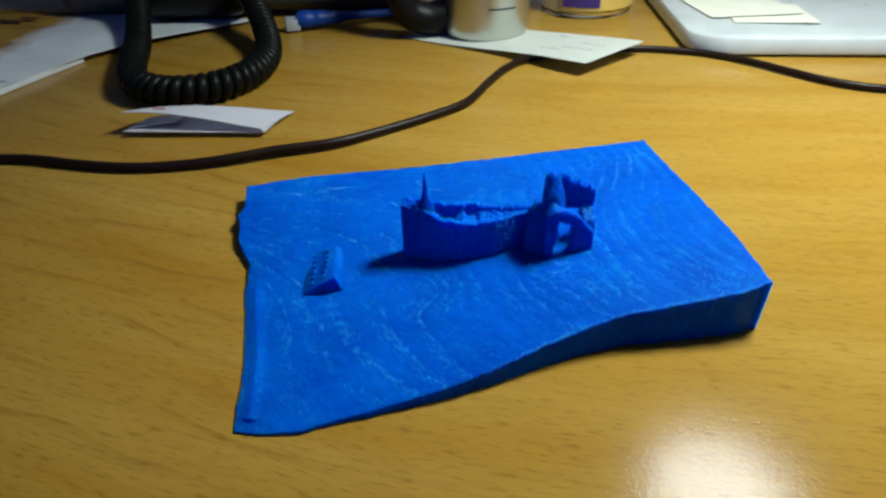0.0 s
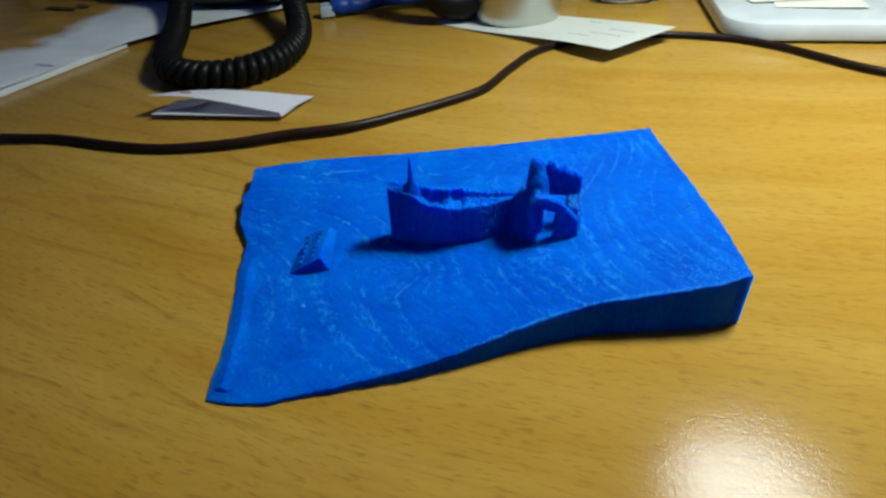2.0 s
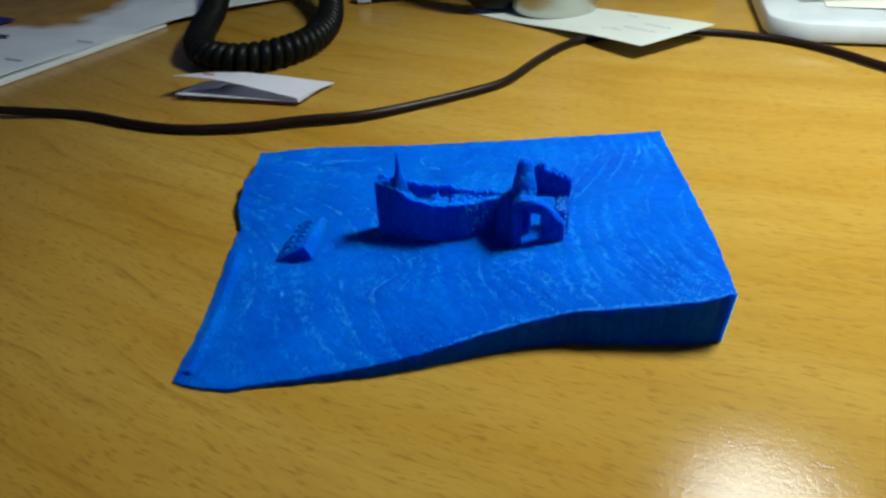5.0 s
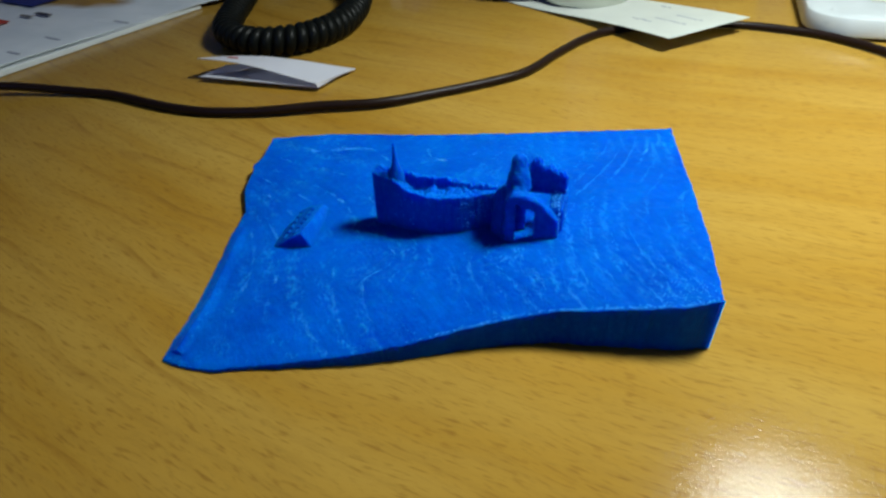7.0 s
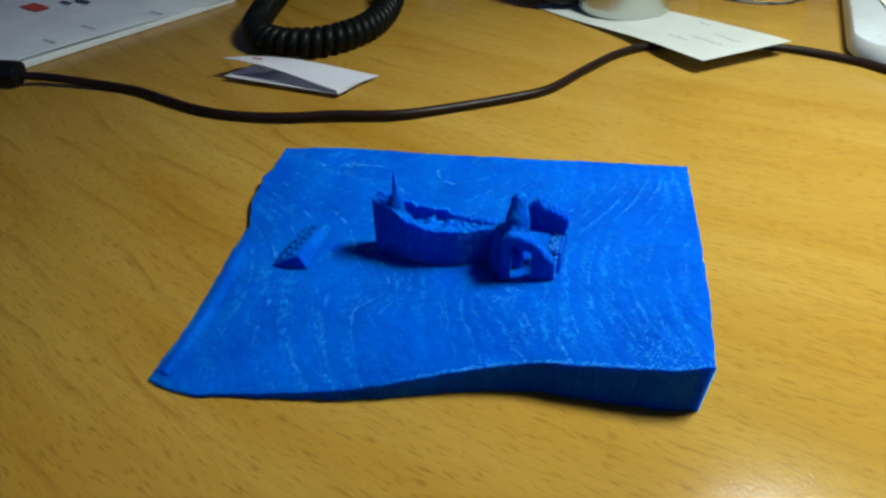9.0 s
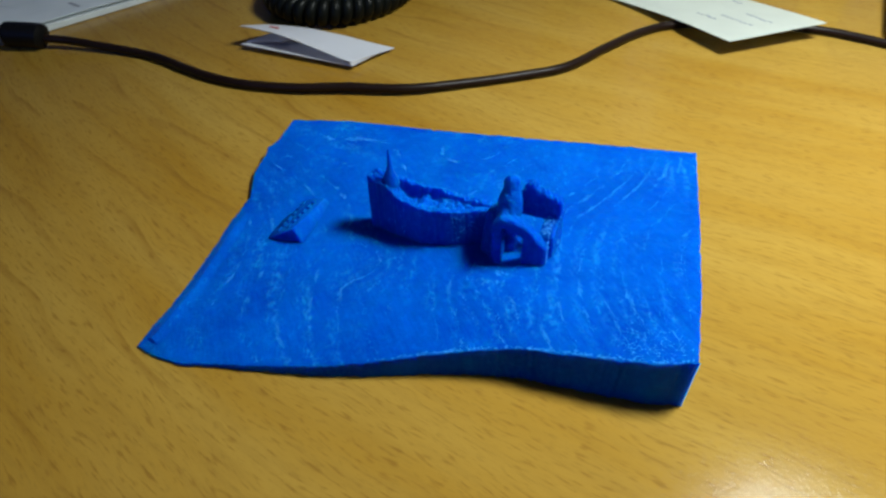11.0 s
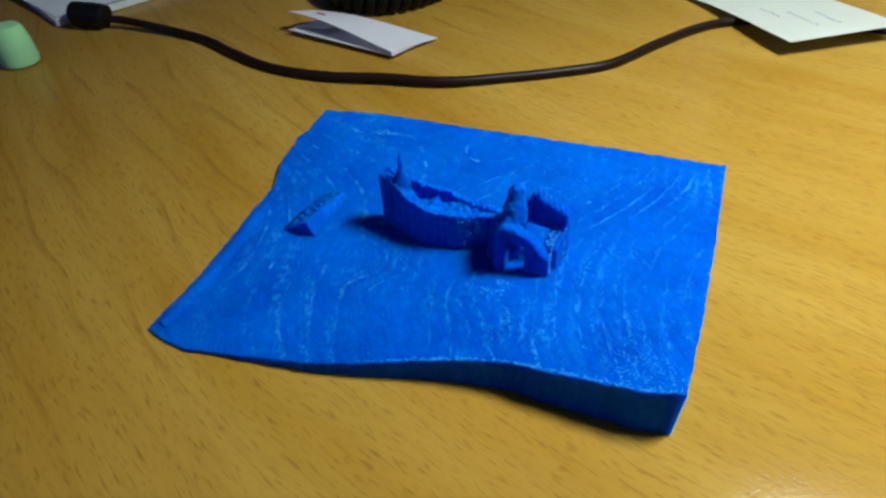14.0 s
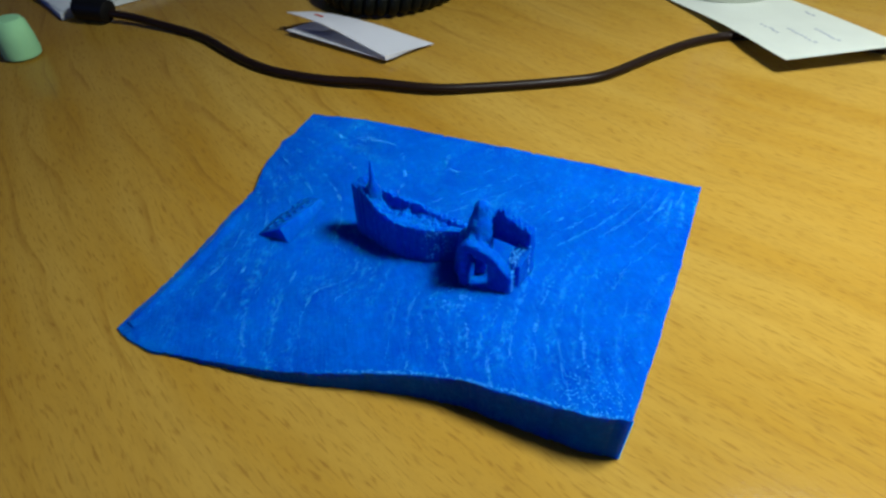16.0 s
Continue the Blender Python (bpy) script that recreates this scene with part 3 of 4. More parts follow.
def frayed_and_glints(rng):
    """Loose ends of filament: tiny beads in clusters along edges and on rough spots; also bead streaks set as glints.
    """
    spots = []
    for k in range(330):
        x = 0.030 + 0.068 * rng.random() ** 0.8
        y = keys(x, FRONT_X, FRONT_Y) + 0.0002 + abs(rng.gauss(0, 0.0004))
        spots.append((x, y, ground_height(x, y), 0.00016))
    for k in range(170):
        x, y = rng.gauss(0.0905, 0.0050), rng.gauss(0.1510, 0.0026)
        if x < 0.0975 and y > keys(x, FRONT_X, FRONT_Y) + 0.0003:
            spots.append((x, y, ground_height(x, y), 0.00013))
    for k in range(40):
        v = rng.random() ** 2
        spots.append((0.0989 - 0.0100 * v, 0.1490 + 0.05 * v, ground_height(0.0985 - 0.0100 * v, 0.1490 + 0.05 * v), 0.00016))
    for k in range(260):
        x, y = rng.gauss(0.0500, 0.0036), rng.gauss(0.1625, 0.0024)
        if noise.noise(Vector((x * 420, y * 420, 6.0))) > 0.02:
            spots.append((x, y, ground_height(x, y), 0.00014))
    for k in range(60):
        z = rng.uniform(0.0112, 0.0245)
        t = rng.choice((0.0004, 0.0016, 0.0030, 0.0078))
        spots.append((0.0619 if t > 0.004 else 0.0611 - 0.17 * t, 0.1706 + 0.985 * t, min(z, 0.018 + 0.4 * t), 0.00021))
    for k in range(90):
        t, q = rng.uniform(0.001, 0.0085), rng.uniform(0.0108, 0.0132)
        spots.append((0.0475 + q, 0.1725 + t, 0.0177 + 0.43 * t, 0.00017))
    for k in range(70):
        t, z = rng.uniform(0.0004, 0.0032), rng.uniform(0.0100, 0.0165)
        spots.append((0.0550 - 0.17 * t, 0.1695 + 0.985 * t, round(z / 0.0007) * 0.0007, 0.00018))
    for k in range(30):
        x = rng.choice((0.0165, 0.0205, 0.0345, 0.0360))
        spots.append((x + rng.gauss(0, 0.0009), keys(x, WALL_X, WALL_FRONT) - 0.0002, rng.uniform(0.0085, 0.0172), 0.00017))
    for k in range(70):
        x = rng.gauss(0.0375, 0.0022)
        spots.append((x, keys(x, WALL_X, WALL_FRONT) - 0.00015, rng.uniform(0.0115, 0.0188), 0.00013))
    for k in range(60):
        x, y = rng.gauss(-0.0195, 0.0022), rng.gauss(0.2165, 0.0016)
        spots.append((x, y, ground_height(x, y), 0.00015))
    # glints where a print layer ends: pale bead streaks, broken, level along the slope
    def level(x, y):
        return relief(x, y) - 0.05 * max(0.0, y - 0.190) * smooth_step(0.0, 0.03, x)

    for k in range(1100):
        x, y = rng.uniform(-0.040, 0.094), rng.uniform(0.119, 0.232)
        if noise.noise(Vector((x * 48, y * 48, 9.0))) < -0.05:
            continue
        goal = (math.floor(level(x, y) / 0.0007) + 0.6) * 0.0007
        way, alive = rng.choice((-1, 1)), rng.randrange(25, 90)
        while alive > 0:
            alive -= 1
            gx, gy = (level(x + 0.001, y) - level(x - 0.001, y)) / 0.002, (level(x, y + 0.001) - level(x, y - 0.001)) / 0.002
            g = math.hypot(gx, gy) + 1e-6
            back = (goal - level(x, y)) / g
            wave = 0.00035 * noise.noise(Vector((x * 300, y * 300, 2.0)))
            x += gx / g * (back + wave) - way * gy / g * 0.00022
            y += gy / g * (back + wave) + way * gx / g * 0.00022
            if not keys(y, LEFT_Y, LEFT_X) + 0.004 < x < 0.0970 - 0.12 * max(0.0, y - 0.15) or y < keys(x, FRONT_X, FRONT_Y) + 0.0012 or y > 0.219 + 0.07 * max(0.0, x + 0.04):
                break
            if 0.006 < x < 0.0645 and 0.168 < y < 0.184 or -0.019 < x < -0.005 and 0.161 < y < 0.184:
                break
            if noise.noise(Vector((x * 260, y * 260, 3.0))) + 0.9 * rng.random() > 0.62 + 0.18 * (x < 0.0):
                a, b = x + rng.gauss(0, 0.00030), y + rng.gauss(0, 0.00030)
                spots.append((a, b, ground_height(a, b), 0.00010))
    verts, faces = [], []
    for x, y, z, r in spots:
        r *= rng.uniform(0.5, 1.25)
        n = len(verts)
        l = rng.uniform(1.0, 2.4)
        a = rng.uniform(0, math.pi)
        c, q = math.cos(a), math.sin(a)
        for dx, dy, dz in ((l, 0, 0), (-l, 0, 0), (0, 1, 0), (0, -1, 0), (0, 0, 0.8), (0, 0, -0.8)):
            verts.append((x + r * (dx * c - dy * q), y + r * (dx * q + dy * c), z + r * dz))
        faces += [(n + i, n + j, n + k) for i, j, k in ((0, 2, 4), (2, 1, 4), (1, 3, 4), (3, 0, 4), (2, 0, 5), (1, 2, 5), (3, 1, 5), (0, 3, 5))]
    bm = bmesh.new()
    made = [bm.verts.new(v) for v in verts]
    for f in faces:
        bm.faces.new([made[k] for k in f])
    return bm


model = tagged(thing("printed_model"), "blue 3D-printed plastic terrain model with a small castle ruin", "model")
part("base_slab", slab_mesh(), BLUE, model, "sloping blue terrain slab with layer lines")
part("ruin_wall", upright(wall_place, wall_height, 150, 34), BLUE, model, "broken blue curtain wall")
part("gate_tower", blended(0.0405, 0.1640, 0.0070, 0.0640, 0.1830, 0.0345, 0.00034, tower_solid), BLUE, model, "ruined blue gate tower with an arched doorway")
tagged(part("loose_ends_and_glints", frayed_and_glints(random.Random(11)), FRAY_GLINT, model, "pale loose filament ends along the edges, and beads set as glints"), kind="stuff")
tip = part("spire", spire_mesh(), BLUE, model, "thin leaning blue spire")
tip.matrix_basis = pose(0.0153, 0.1768, 0)
plaque = part("plaque", plaque_mesh(), BLUE, model, "wedge-shaped plaque with raised lettering")
plaque.matrix_basis = pose(-0.0186, 0.1617, 0.0022, 0, 0, 5.5)
for k in range(6):
    for r in range(2):
        w = (0.0016, 0.0012, 0.0018, 0.0014, 0.0011, 0.0017)[(k + 2 * r) % 6]
        bm = box(-0.0007, -w / 2, -0.0006, 0.0006, w / 2, 0.00022, bevel=0.00003, segments=1)
        bar = part("letter_bar", bm, BLUE, plaque)
        x, slope = 0.0026 + 0.0036 * r, 0.590 - 0.0428 * k
        bar.matrix_basis = pose(x, 0.0030 + k * 0.0029, 0.0006 + x * slope, -math.degrees(math.atan(14.8 * x)), -math.degrees(math.atan(slope)), 0)


# ---- cable with its plug ----
lead = tagged(thing("cable"), "thin black cable curving across the desk", "cable")
LEAD = [(-0.206, 0.2465, 0.0052), (-0.195, 0.2505, 0.0042), (-0.178, 0.2530, 0.0031), (-0.157, 0.2548, 0.0021), (-0.142, 0.2535, 0.0021), (-0.124, 0.2490, 0.0021), (-0.106, 0.2455, 0.0021), (-0.089, 0.2452, 0.0021),
        (-0.067, 0.2490, 0.0026), (-0.047, 0.2565, 0.0030), (-0.024, 0.2645, 0.0027), (-0.004, 0.2790, 0.0021), (0.016, 0.2950, 0.0021), (0.030, 0.3095, 0.0021), (0.0405, 0.335, 0.0021), (0.0515, 0.3585, 0.0021), (0.065, 0.3740, 0.0021),
        (0.092, 0.3860, 0.0021), (0.126, 0.3895, 0.0021), (0.150, 0.3840, 0.0021), (0.165, 0.3765, 0.0021), (0.180, 0.3625, 0.0021), (0.193, 0.3450, 0.0021), (0.207, 0.3285, 0.0021), (0.225, 0.3180, 0.0021), (0.262, 0.3100, 0.0021), (0.32, 0.312, 0.0021)]
part("sheath", tube(spline(LEAD, 8), 0.0019, 12), RUBBER, lead)
part("plug", tube(spline([(-0.2230, 0.2418, 0.0064), (-0.2200, 0.2427, 0.0064), (-0.2085, 0.2460, 0.0062), (-0.2045, 0.2471, 0.0055)], 4), lambda t: keys(t, (0, 0.06, 0.2, 0.85, 0.93, 1), (0.0042, 0.0056, 0.0060, 0.0058, 0.0045, 0.0022)), 16), BLACK, lead, "round black moulded plug")


# ---- folded slip of card ----
def card_top(u, v):
    x = -0.1172 + 0.0602 * u + (0.0045 + 0.0035 * u) * v
    y = 0.2815 - 0.0052 * u + (0.0135 + 0.0125 * u) * v
    z = keys(u, (0, 0.15, 0.35, 0.6, 0.85, 1.0), (0.0104, 0.0106, 0.0102, 0.0083, 0.0056, 0.0042))
    return Vector((x, y, z - (0.0035 - 0.0010 * u) * v))


def card_low(u, v):
    x = -0.1165 + 0.0600 * u + 0.0055 * v * u + 0.010 * v * (1 - u)
    y = 0.2785 - 0.0020 * u + (0.0160 + 0.0080 * u) * v
    return Vector((x, y, 0.0022 + 0.0008 * (1 - u) - 0.0005 * v + 0.0002 * u))


def card_flap(u, v):
    x = -0.1150 + 0.020 * u + 0.004 * v
    y = 0.2810 + 0.012 * v
    return Vector((x, y, 0.0034 + 0.0026 * u))


def card_fold(u, v):
    a = card_top(1, v) if u < 0.34 else (card_low(1, v) if u > 0.66 else (card_top(1, v) + card_low(1, v)) / 2 + Vector((0.0008, 0, 0)))
    return a + Vector((0.0002, 0, 0))


slip = tagged(thing("folded_card"), "small white paper card folded once and springing open", "card")
part("upper_leaf", sheet(card_top, 24, 8, 0.0003), CARD, slip)
part("lower_leaf", sheet(card_low, 12, 6, 0.0003), CARD, slip)
part("inner_flap", sheet(card_flap, 8, 4, 0.0003), CARD, slip)
part("fold", sheet(card_fold, 3, 8, 0.0003), CARD, slip)
for q in ((0.20, 0.45, 0.0026),):
    spot = card_top(q[0], q[1])
    bm = box(-q[2], -0.0006, 0, q[2], 0.0006, 0.0002)
    mark = part("print_mark", bm, RED_INK, slip, "faint reddish printed mark")
    mark.matrix_basis = pose(spot.x, spot.y, spot.z + 0.00015, 0, 0, -4)


# ---- handwritten note under the steel cup ----
def note_at(u, v):
    x = -0.0060 + 0.0985 * u + 0.0380 * v
    y = 0.4280 - 0.0722 * u + 0.0350 * v
    z = 0.0007 + 0.0036 * smooth_step(0.12, 0.85, u) + 0.0008 * v * smooth_step(0.7, 1.0, u)
    lift = smooth_step(0.5, 1.0, u)
    return Vector((x - 0.002 * lift, y - 0.0085 * lift, z + 0.003 * lift))


slip_note = tagged(thing("paper_note"), "white slip of note paper with faint handwriting, lying over the cable", "paper")
part("leaf", sheet(note_at, 40, 14, 0.0002), NOTE_PAPER, slip_note)
rng = random.Random(4)
for u0, v0, count in ((0.70, 0.30, 5), (0.77, 0.42, 7), (0.80, 0.62, 6), (0.62, 0.85, 3)):
    for k in range(count):
        u, v = u0 + 0.022 * k, v0 + 0.012 * rng.uniform(-1, 1)
        q = note_at(u, v)
        w = rng.uniform(0.0006, 0.0011)
        mark = part("pen_mark", box(-w, -0.00055, 0, w, 0.00055, 0.00012), INK, slip_note)
        mark.matrix_basis = pose(q.x, q.y, q.z + 0.0001, 0, 0, -36 + rng.uniform(-25, 25))


# ---- steel cup ----
def cup():
    c = tagged(thing("steel_cup", 0.0445, 0.4345, 0.0011), "brushed stainless steel cup with a black plastic handle", "cup")
    outer = [(0.0, 0.0008), (0.021, 0.0), (0.0245, 0.0006), (0.0256, 0.0022), (0.0262, 0.006), (0.0262, 0.088), (0.0267, 0.090), (0.0262, 0.0912), (0.0252, 0.090), (0.0250, 0.006), (0.0, 0.005)]
    part("body", lathe(outer, 64), STEEL, c)
    loop = spline([(-0.0245, -0.004, 0.012), (-0.036, -0.006, 0.0105), (-0.047, -0.008, 0.016), (-0.052, -0.009, 0.032), (-0.052, -0.009, 0.056), (-0.046, -0.008, 0.071), (-0.036, -0.006, 0.076), (-0.0245, -0.004, 0.076)], 6)
    part("handle", tube(loop, 0.0095, 14), BLACK, c, "thick black plastic handle")
    for k in range(15):
        a = radians(-88 + 2.5 * k)
        mark = part("print_mark", box(-0.0006, -0.0001, -0.0005, 0.0006, 0.0001, 0.0005), DARK_INK, c)
        mark.matrix_basis = pose(0.0263 * math.cos(a), 0.0263 * math.sin(a), 0.019, 0, 0, math.degrees(a) + 90)
    return c


cup()


# ---- glass jar ----
def arc_band(r, a0, a1, z0, z1, n=24):
    bm = bmesh.new()
    cols = []
    for k in range(n + 1):
        a = radians(a0 + (a1 - a0) * k / n)
        cols.append([bm.verts.new((q * math.cos(a), q * math.sin(a), z)) for q, z in ((r, z0), (r, z1), (r - 0.0004, z1), (r - 0.0004, z0))])
    for a, b in zip(cols, cols[1:]):
        for j in range(4):
            bm.faces.new((a[j], b[j], b[(j + 1) % 4], a[(j + 1) % 4]))
    bm.faces.new(cols[0])
    bm.faces.new(cols[-1][::-1])
    bmesh.ops.recalc_face_normals(bm, faces=bm.faces)
    return bm


jar = tagged(thing("glass_jar", 0.1165, 0.4930, 0.0), "clear glass jar with a yellow and purple label", "jar")
glass = part("glass", lathe([(0, 0.0006), (0.027, 0.0002), (0.0300, 0.0012), (0.031, 0.0035), (0.031, 0.085), (0.0295, 0.085), (0.0295, 0.0042), (0.028, 0.0028), (0, 0.0024)], 56), GLASS, jar)
glass.visible_shadow = False
part("contents", lathe([(0, 0.0028), (0.0265, 0.0030), (0.0288, 0.0050), (0.0290, 0.055), (0, 0.056)], 40), plastic_material("pale_sweets", (0.72, 0.58, 0.24), 0.5, 0.4, 260.0), jar, "pale yellow contents")
part("label", arc_band(0.0316, -130, 20, 0.0060, 0.07), YELLOW, jar, "yellow paper label")
part("label_patch", arc_band(0.0321, -128, -84, 0.0080, 0.05), PURPLE, jar, "dark purple patch of the label")


# ---- white tray with loose papers ----
def rounded_slab(x0, y0, x1, y1, z0, z1, r, lip):
    bm = bmesh.new()
    loop = []
    for cx, cy, a0 in ((x1 - r, y1 - r, 0), (x0 + r, y1 - r, 90), (x0 + r, y0 + r, 180), (x1 - r, y0 + r, 270)):
        for k in range(13):
            a = radians(a0 + 90 * k / 12)
            loop.append((cx, cy, math.cos(a), math.sin(a)))

    def ring(off, z):
        return [bm.verts.new((cx + (r - off) * ca, cy + (r - off) * sa, z)) for cx, cy, ca, sa in loop]

    rings = [ring(0.0012, z0), ring(0.0003, z0 + 0.0006), ring(0.0, z0 + 0.002), ring(0.0004, z1 - 0.0022), ring(0.0012, z1 - 0.0006), ring(0.0026, z1), ring(lip, z1 + 0.0002)]
    n = len(loop)
    for a, b in zip(rings, rings[1:]):
        for k in range(n):
            bm.faces.new((a[k], a[(k + 1) % n], b[(k + 1) % n], b[k]))
    bm.faces.new(rings[0][::-1])
    bm.faces.new(rings[-1])
    bmesh.ops.recalc_face_normals(bm, faces=bm.faces)
    return bm


tray = tagged(thing("white_tray", 0.1535, 0.3785, 0.0, -4.5), "flat white plastic tray with rounded corners", "tray")
part("body", rounded_slab(0, 0, 0.26, 0.20, 0.0014, 0.0106, 0.021, 0.008), WHITE, tray)
for fx, fy in ((0.03, 0.03), (0.23, 0.03), (0.03, 0.17), (0.23, 0.17)):
    part("foot", box(fx - 0.008, fy - 0.008, 0.0001, fx + 0.008, fy + 0.008, 0.0016, bevel=0.0004), RUBBER, tray, "dark rubber foot")


def loose_sheet(name, label, x, y, z, w, d, turn, material, curl):
    ob = tagged(thing(name, x, y, z, turn), label, "paper")
    part("leaf", sheet(lambda u, v: Vector((u * w, v * d, 0.0003 + curl * (1 - v) ** 2 * (0.4 + u))), 10, 10, 0.00025), material, ob)
    return ob


loose_sheet("sticky_note", "pale cream paper note lying on the white tray", 0.186, 0.4060, 0.0108, 0.046, 0.05, -9, CREAM, 0.0008)
loose_sheet("sticky_note", "pale cream paper note lying on another note", 0.176, 0.4160, 0.0115, 0.056, 0.05, 4, CREAM, 0.0006)


# ---- network lead with a clear connector ----
net = tagged(thing("network_cable"), "blue network cable with a clear plastic connector", "cable")
NET = spline([(-0.056, 0.4545, 0.0065), (-0.043, 0.4600, 0.0065), (-0.020, 0.4680, 0.0060), (0.010, 0.4800, 0.0055), (0.050, 0.4950, 0.0055), (0.085, 0.530, 0.0055)], 8)
part("sheath", tube(NET, 0.0027, 12), NET_BLUE, net)
boot = part("boot", tube(spline([(-0.075, 0.4490, 0.0066), (-0.066, 0.4518, 0.0066), (-0.056, 0.4548, 0.0066), (-0.044, 0.4594, 0.0065)], 6), lambda t: keys(t, (0, 0.15, 0.3, 0.36, 0.42, 0.6, 0.66, 0.72, 1), (0.0050, 0.0060, 0.0058, 0.0046, 0.0056, 0.0050, 0.0040, 0.0046, 0.0030)), 12), NET_BLUE, net, "blue moulded strain relief")
conn = part("connector", box(-0.0050, -0.0044, 0.0012, 0.004, 0.0044, 0.0080, bevel=0.0006), plastic_material("clear_connector", (0.34, 0.39, 0.42), 0.15), net, "clear plastic network connector")
conn.matrix_basis = pose(-0.0775, 0.4480, 0, 0, 0, 18)
part("latch", box(-0.0045, -0.0016, 0.0081, 0.008, 0.0016, 0.0093, bevel=0.0003), plastic_material("clear_latch", (0.34, 0.40, 0.44), 0.15), conn)


# ---- desk telephone and its coiled cord ----
phone = tagged(thing("telephone"), "black desk telephone with a coiled handset cord", "telephone")
part("base", box(-0.245, 0.4800, 0.004, -0.005, 0.66, 0.05, bevel=0.012, segments=4), CHARCOAL, phone, "dark grey telephone base")
part("side_panel", box(-0.360, 0.5320, 0.0056, -0.2455, 0.66, 0.045, bevel=0.008, segments=3), CHARCOAL, phone, "dark grey side panel")
part("rest", box(-0.190, 0.4520, 0.006, -0.105, 0.62, 0.075, bevel=0.016, segments=5), BLACK, phone, "black handset rest")
for fx, fy in ((-0.215, 0.505), (-0.04, 0.505), (-0.215, 0.63), (-0.04, 0.63)):
    part("foot", lathe([(0, 0.0002), (0.008, 0.0002), (0.009, 0.001), (0.009, 0.006), (0, 0.006)], 20), RUBBER, phone).matrix_basis = pose(fx, fy, 0)

CORD = spline([(-0.192, 0.490, 0.036), (-0.174, 0.448, 0.019), (-0.156, 0.398, 0.0095), (-0.1425, 0.356, 0.0080), (-0.130, 0.328, 0.0080), (-0.114, 0.3160, 0.0080), (-0.098, 0.3150, 0.0080), (-0.083, 0.326, 0.0080),
               (-0.0745, 0.350, 0.0080), (-0.078, 0.385, 0.0095), (-0.093, 0.425, 0.020), (-0.115, 0.465, 0.036)], 40)


def coil(path, big, small, pitch, n=8, turn=14):
    """A coiled cord wound along a path."""
    dist = [0.0]
    for a, b in zip(path, path[1:]):
        dist.append(dist[-1] + (b - a).length)
    count = int(dist[-1] / pitch * turn)
    xs = np.array([tuple(p) for p in path])
    wire = []
    for k in range(count + 1):
        d = k / turn * pitch
        q = Vector([float(np.interp(d, dist, xs[:, c])) for c in range(3)])
        r = Vector([float(np.interp(d + 0.004, dist, xs[:, c])) for c in range(3)])
        l = Vector([float(np.interp(d - 0.004, dist, xs[:, c])) for c in range(3)])
        way = (r - l).normalized()
        side = way.cross(Vector((0, 0, 1))).normalized()
        up = side.cross(way)
        a = 2 * math.pi * k / turn
        wire.append(q + big * (math.cos(a) * side + math.sin(a) * up))
    return tube(wire, small, n)


part("coiled_cord", coil(CORD, 0.0044, 0.0029, 0.0052, 10, 20), COIL, phone, "black coiled handset cord looped on the desk")


# ---- printed papers ----
def leaflet(name, label, x, y, z, w, d, thick, turn, material, edge=None):
    ob = tagged(thing(name, x, y, z, turn), label, "papers")
    part("page_block", box(-w, 0, 0.0, 0, d, thick - 0.0004, bevel=0.0002, segments=1), edge or PAPER, ob, "white page edges")
    part("cover", sheet(lambda u, v: Vector((-w * (1 - u), d * v, thick + 0.0004 * math.sin(5 * v + 2 * u))), 16, 16, 0.0003), material, ob, "printed top page")
    return ob


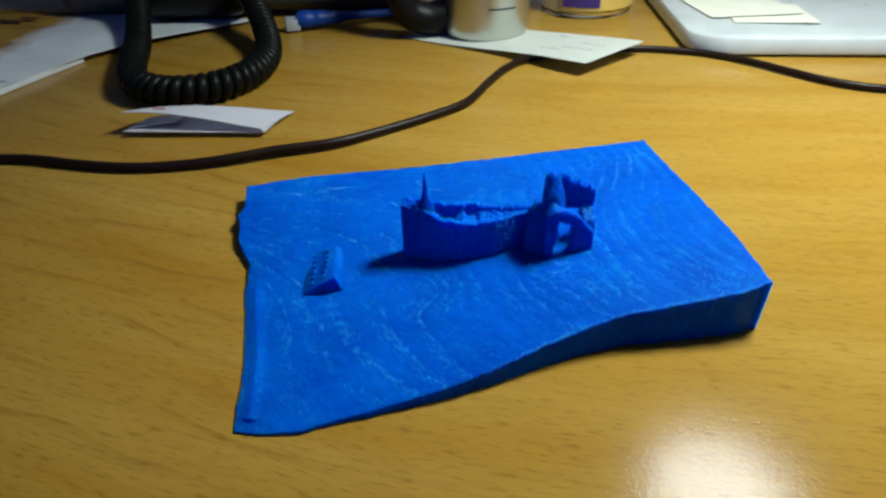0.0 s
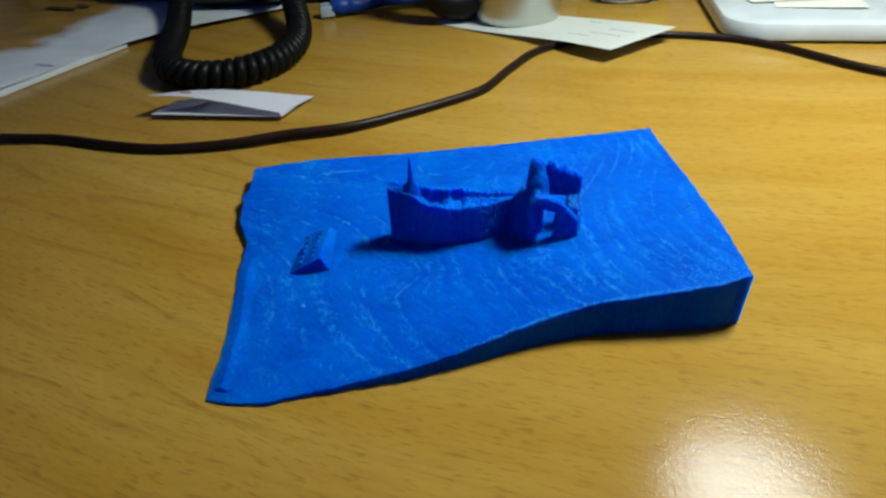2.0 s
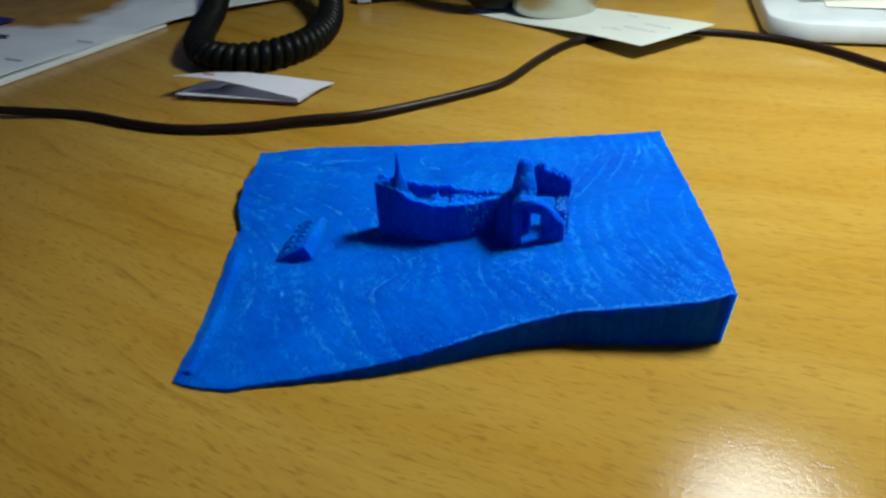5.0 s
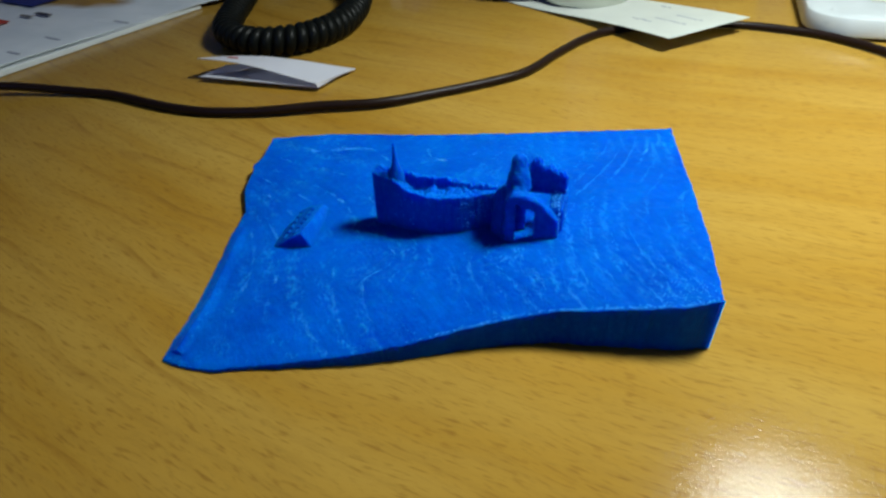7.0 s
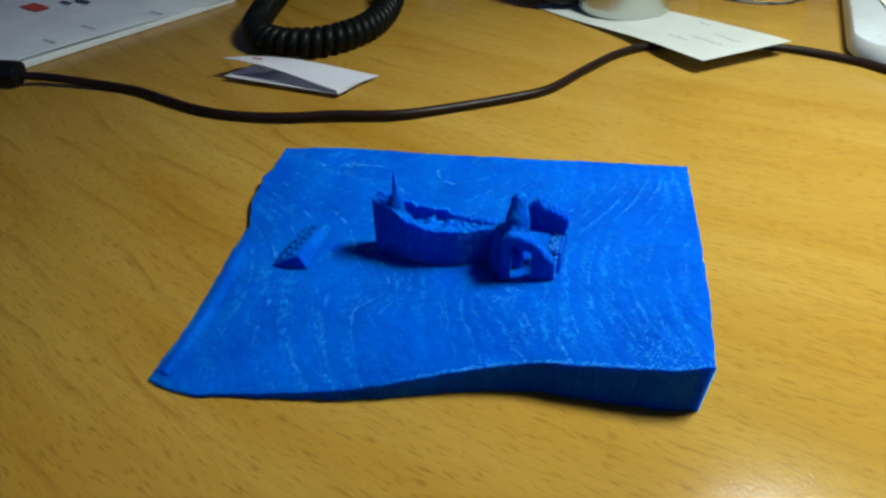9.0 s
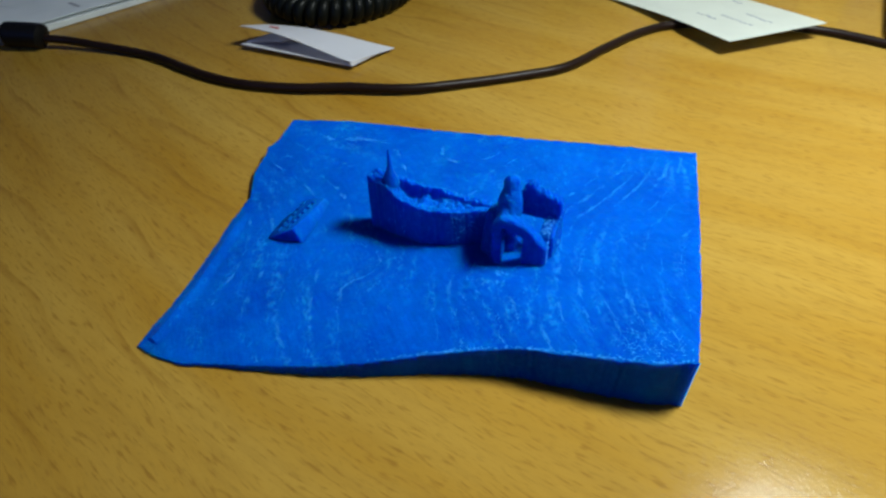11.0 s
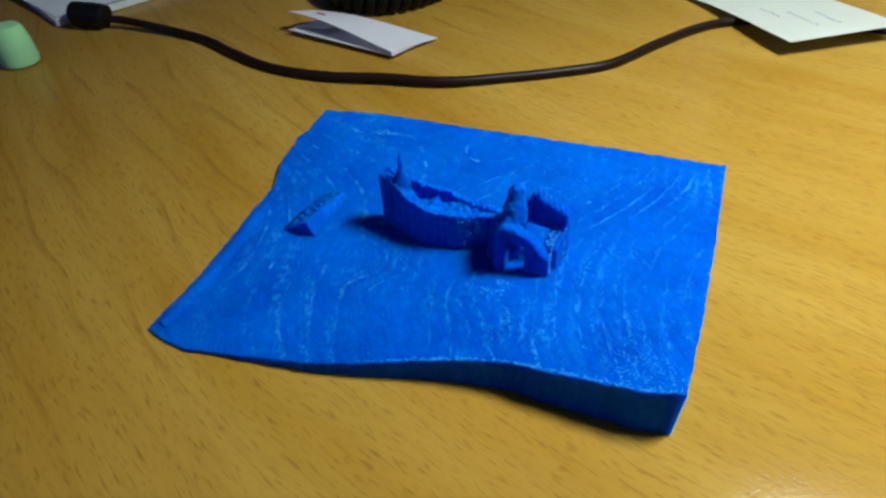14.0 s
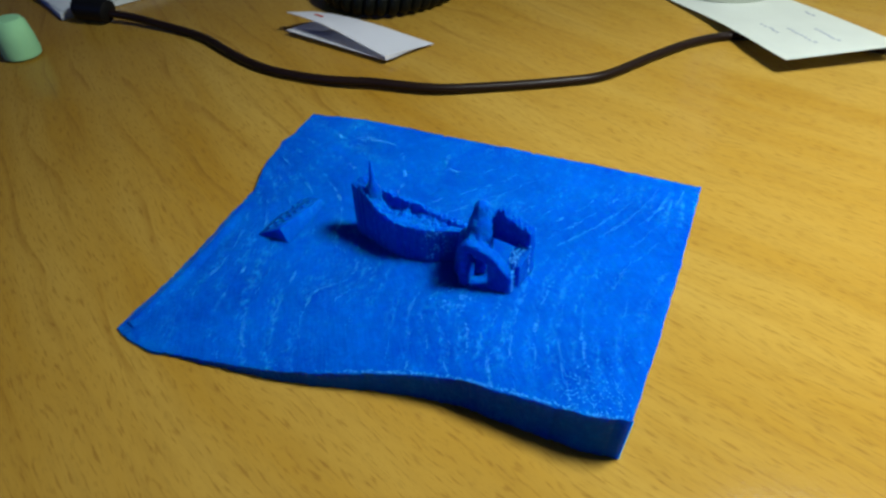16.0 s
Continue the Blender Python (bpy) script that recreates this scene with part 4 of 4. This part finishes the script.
book = leaflet("booklet", "thin printed booklet with a pale glossy cover", -0.2315, 0.2360, 0.0002, 0.21, 0.160, 0.0030, -16.6, print_material("booklet_print", -0.20, -0.045, 0.065, 0.150))
for x0, y0, x1, y1, mat in ((-0.075, 0.035, -0.055, 0.050, RED_INK), (-0.110, 0.030, -0.080, 0.052, NAVY_INK), (-0.052, 0.040, -0.042, 0.045, DARK_INK)):
    part("print_patch", box(x0, y0, 0.0034, x1, y1, 0.0037), mat, book)


def brochure_at(u, v):
    y = 0.2380 + 0.235 * v
    right = keys(y, (0.236, 0.300, 0.345, 0.388, 0.420, 0.444, 0.475), (-0.2330, -0.2135, -0.2000, -0.1840, -0.1600, -0.1350, -0.1050))
    return Vector((right - 0.24 * (1 - u), y + 0.05 * (1 - u), 0.0042 + 0.0006 * math.sin(9 * v) - 0.0020 * smooth_step(0.7, 1.0, v)))


brochure = tagged(thing("brochure"), "pale printed brochure lying half under the telephone", "papers")
part("sheet", sheet(brochure_at, 20, 40, 0.0003), print_material("brochure_print", -0.42, -0.232, 0.366, 0.56), brochure)
BROWN_INK = paper_material("brown_print", (0.07, 0.035, 0.02), 0.08)
for x, y, w, d, mat in ((-0.275, 0.468, 0.013, 0.0028, BROWN_INK), (-0.262, 0.474, 0.006, 0.0022, BROWN_INK), (-0.304, 0.378, 0.018, 0.010, NAVY_INK), (-0.287, 0.332, 0.009, 0.0045, RED_INK), (-0.268, 0.350, 0.007, 0.0015, DARK_INK), (-0.276, 0.345, 0.005, 0.0012, DARK_INK)):
    part("print_patch", box(-w, -d, 0.0, w, d, 0.0002), mat, brochure).matrix_basis = pose(x, y, 0.0052, 0, 0, -14)
for u, v, w in ((0.95, 0.20, 0.005), (0.93, 0.30, 0.006), (0.96, 0.45, 0.006)):
    q = brochure_at(u, v)
    part("print_rule", box(-w, -0.0008, 0.0, w, 0.0008, 0.0002), INK, brochure).matrix_basis = pose(q.x, q.y, q.z + 0.0002, 0, 0, -14)


# ---- foam ear plug ----
bud = lathe([(0, 0.0002), (0.0068, 0.0002), (0.0080, 0.0010), (0.0083, 0.003), (0.0078, 0.010), (0.0068, 0.0158), (0.0055, 0.0176), (0.0, 0.0182)], 28)
tagged(part("ear_plug", bud, FOAM), "pale green foam ear plug standing on the desk", "ear plug").matrix_basis = pose(-0.2090, 0.2015, 0)
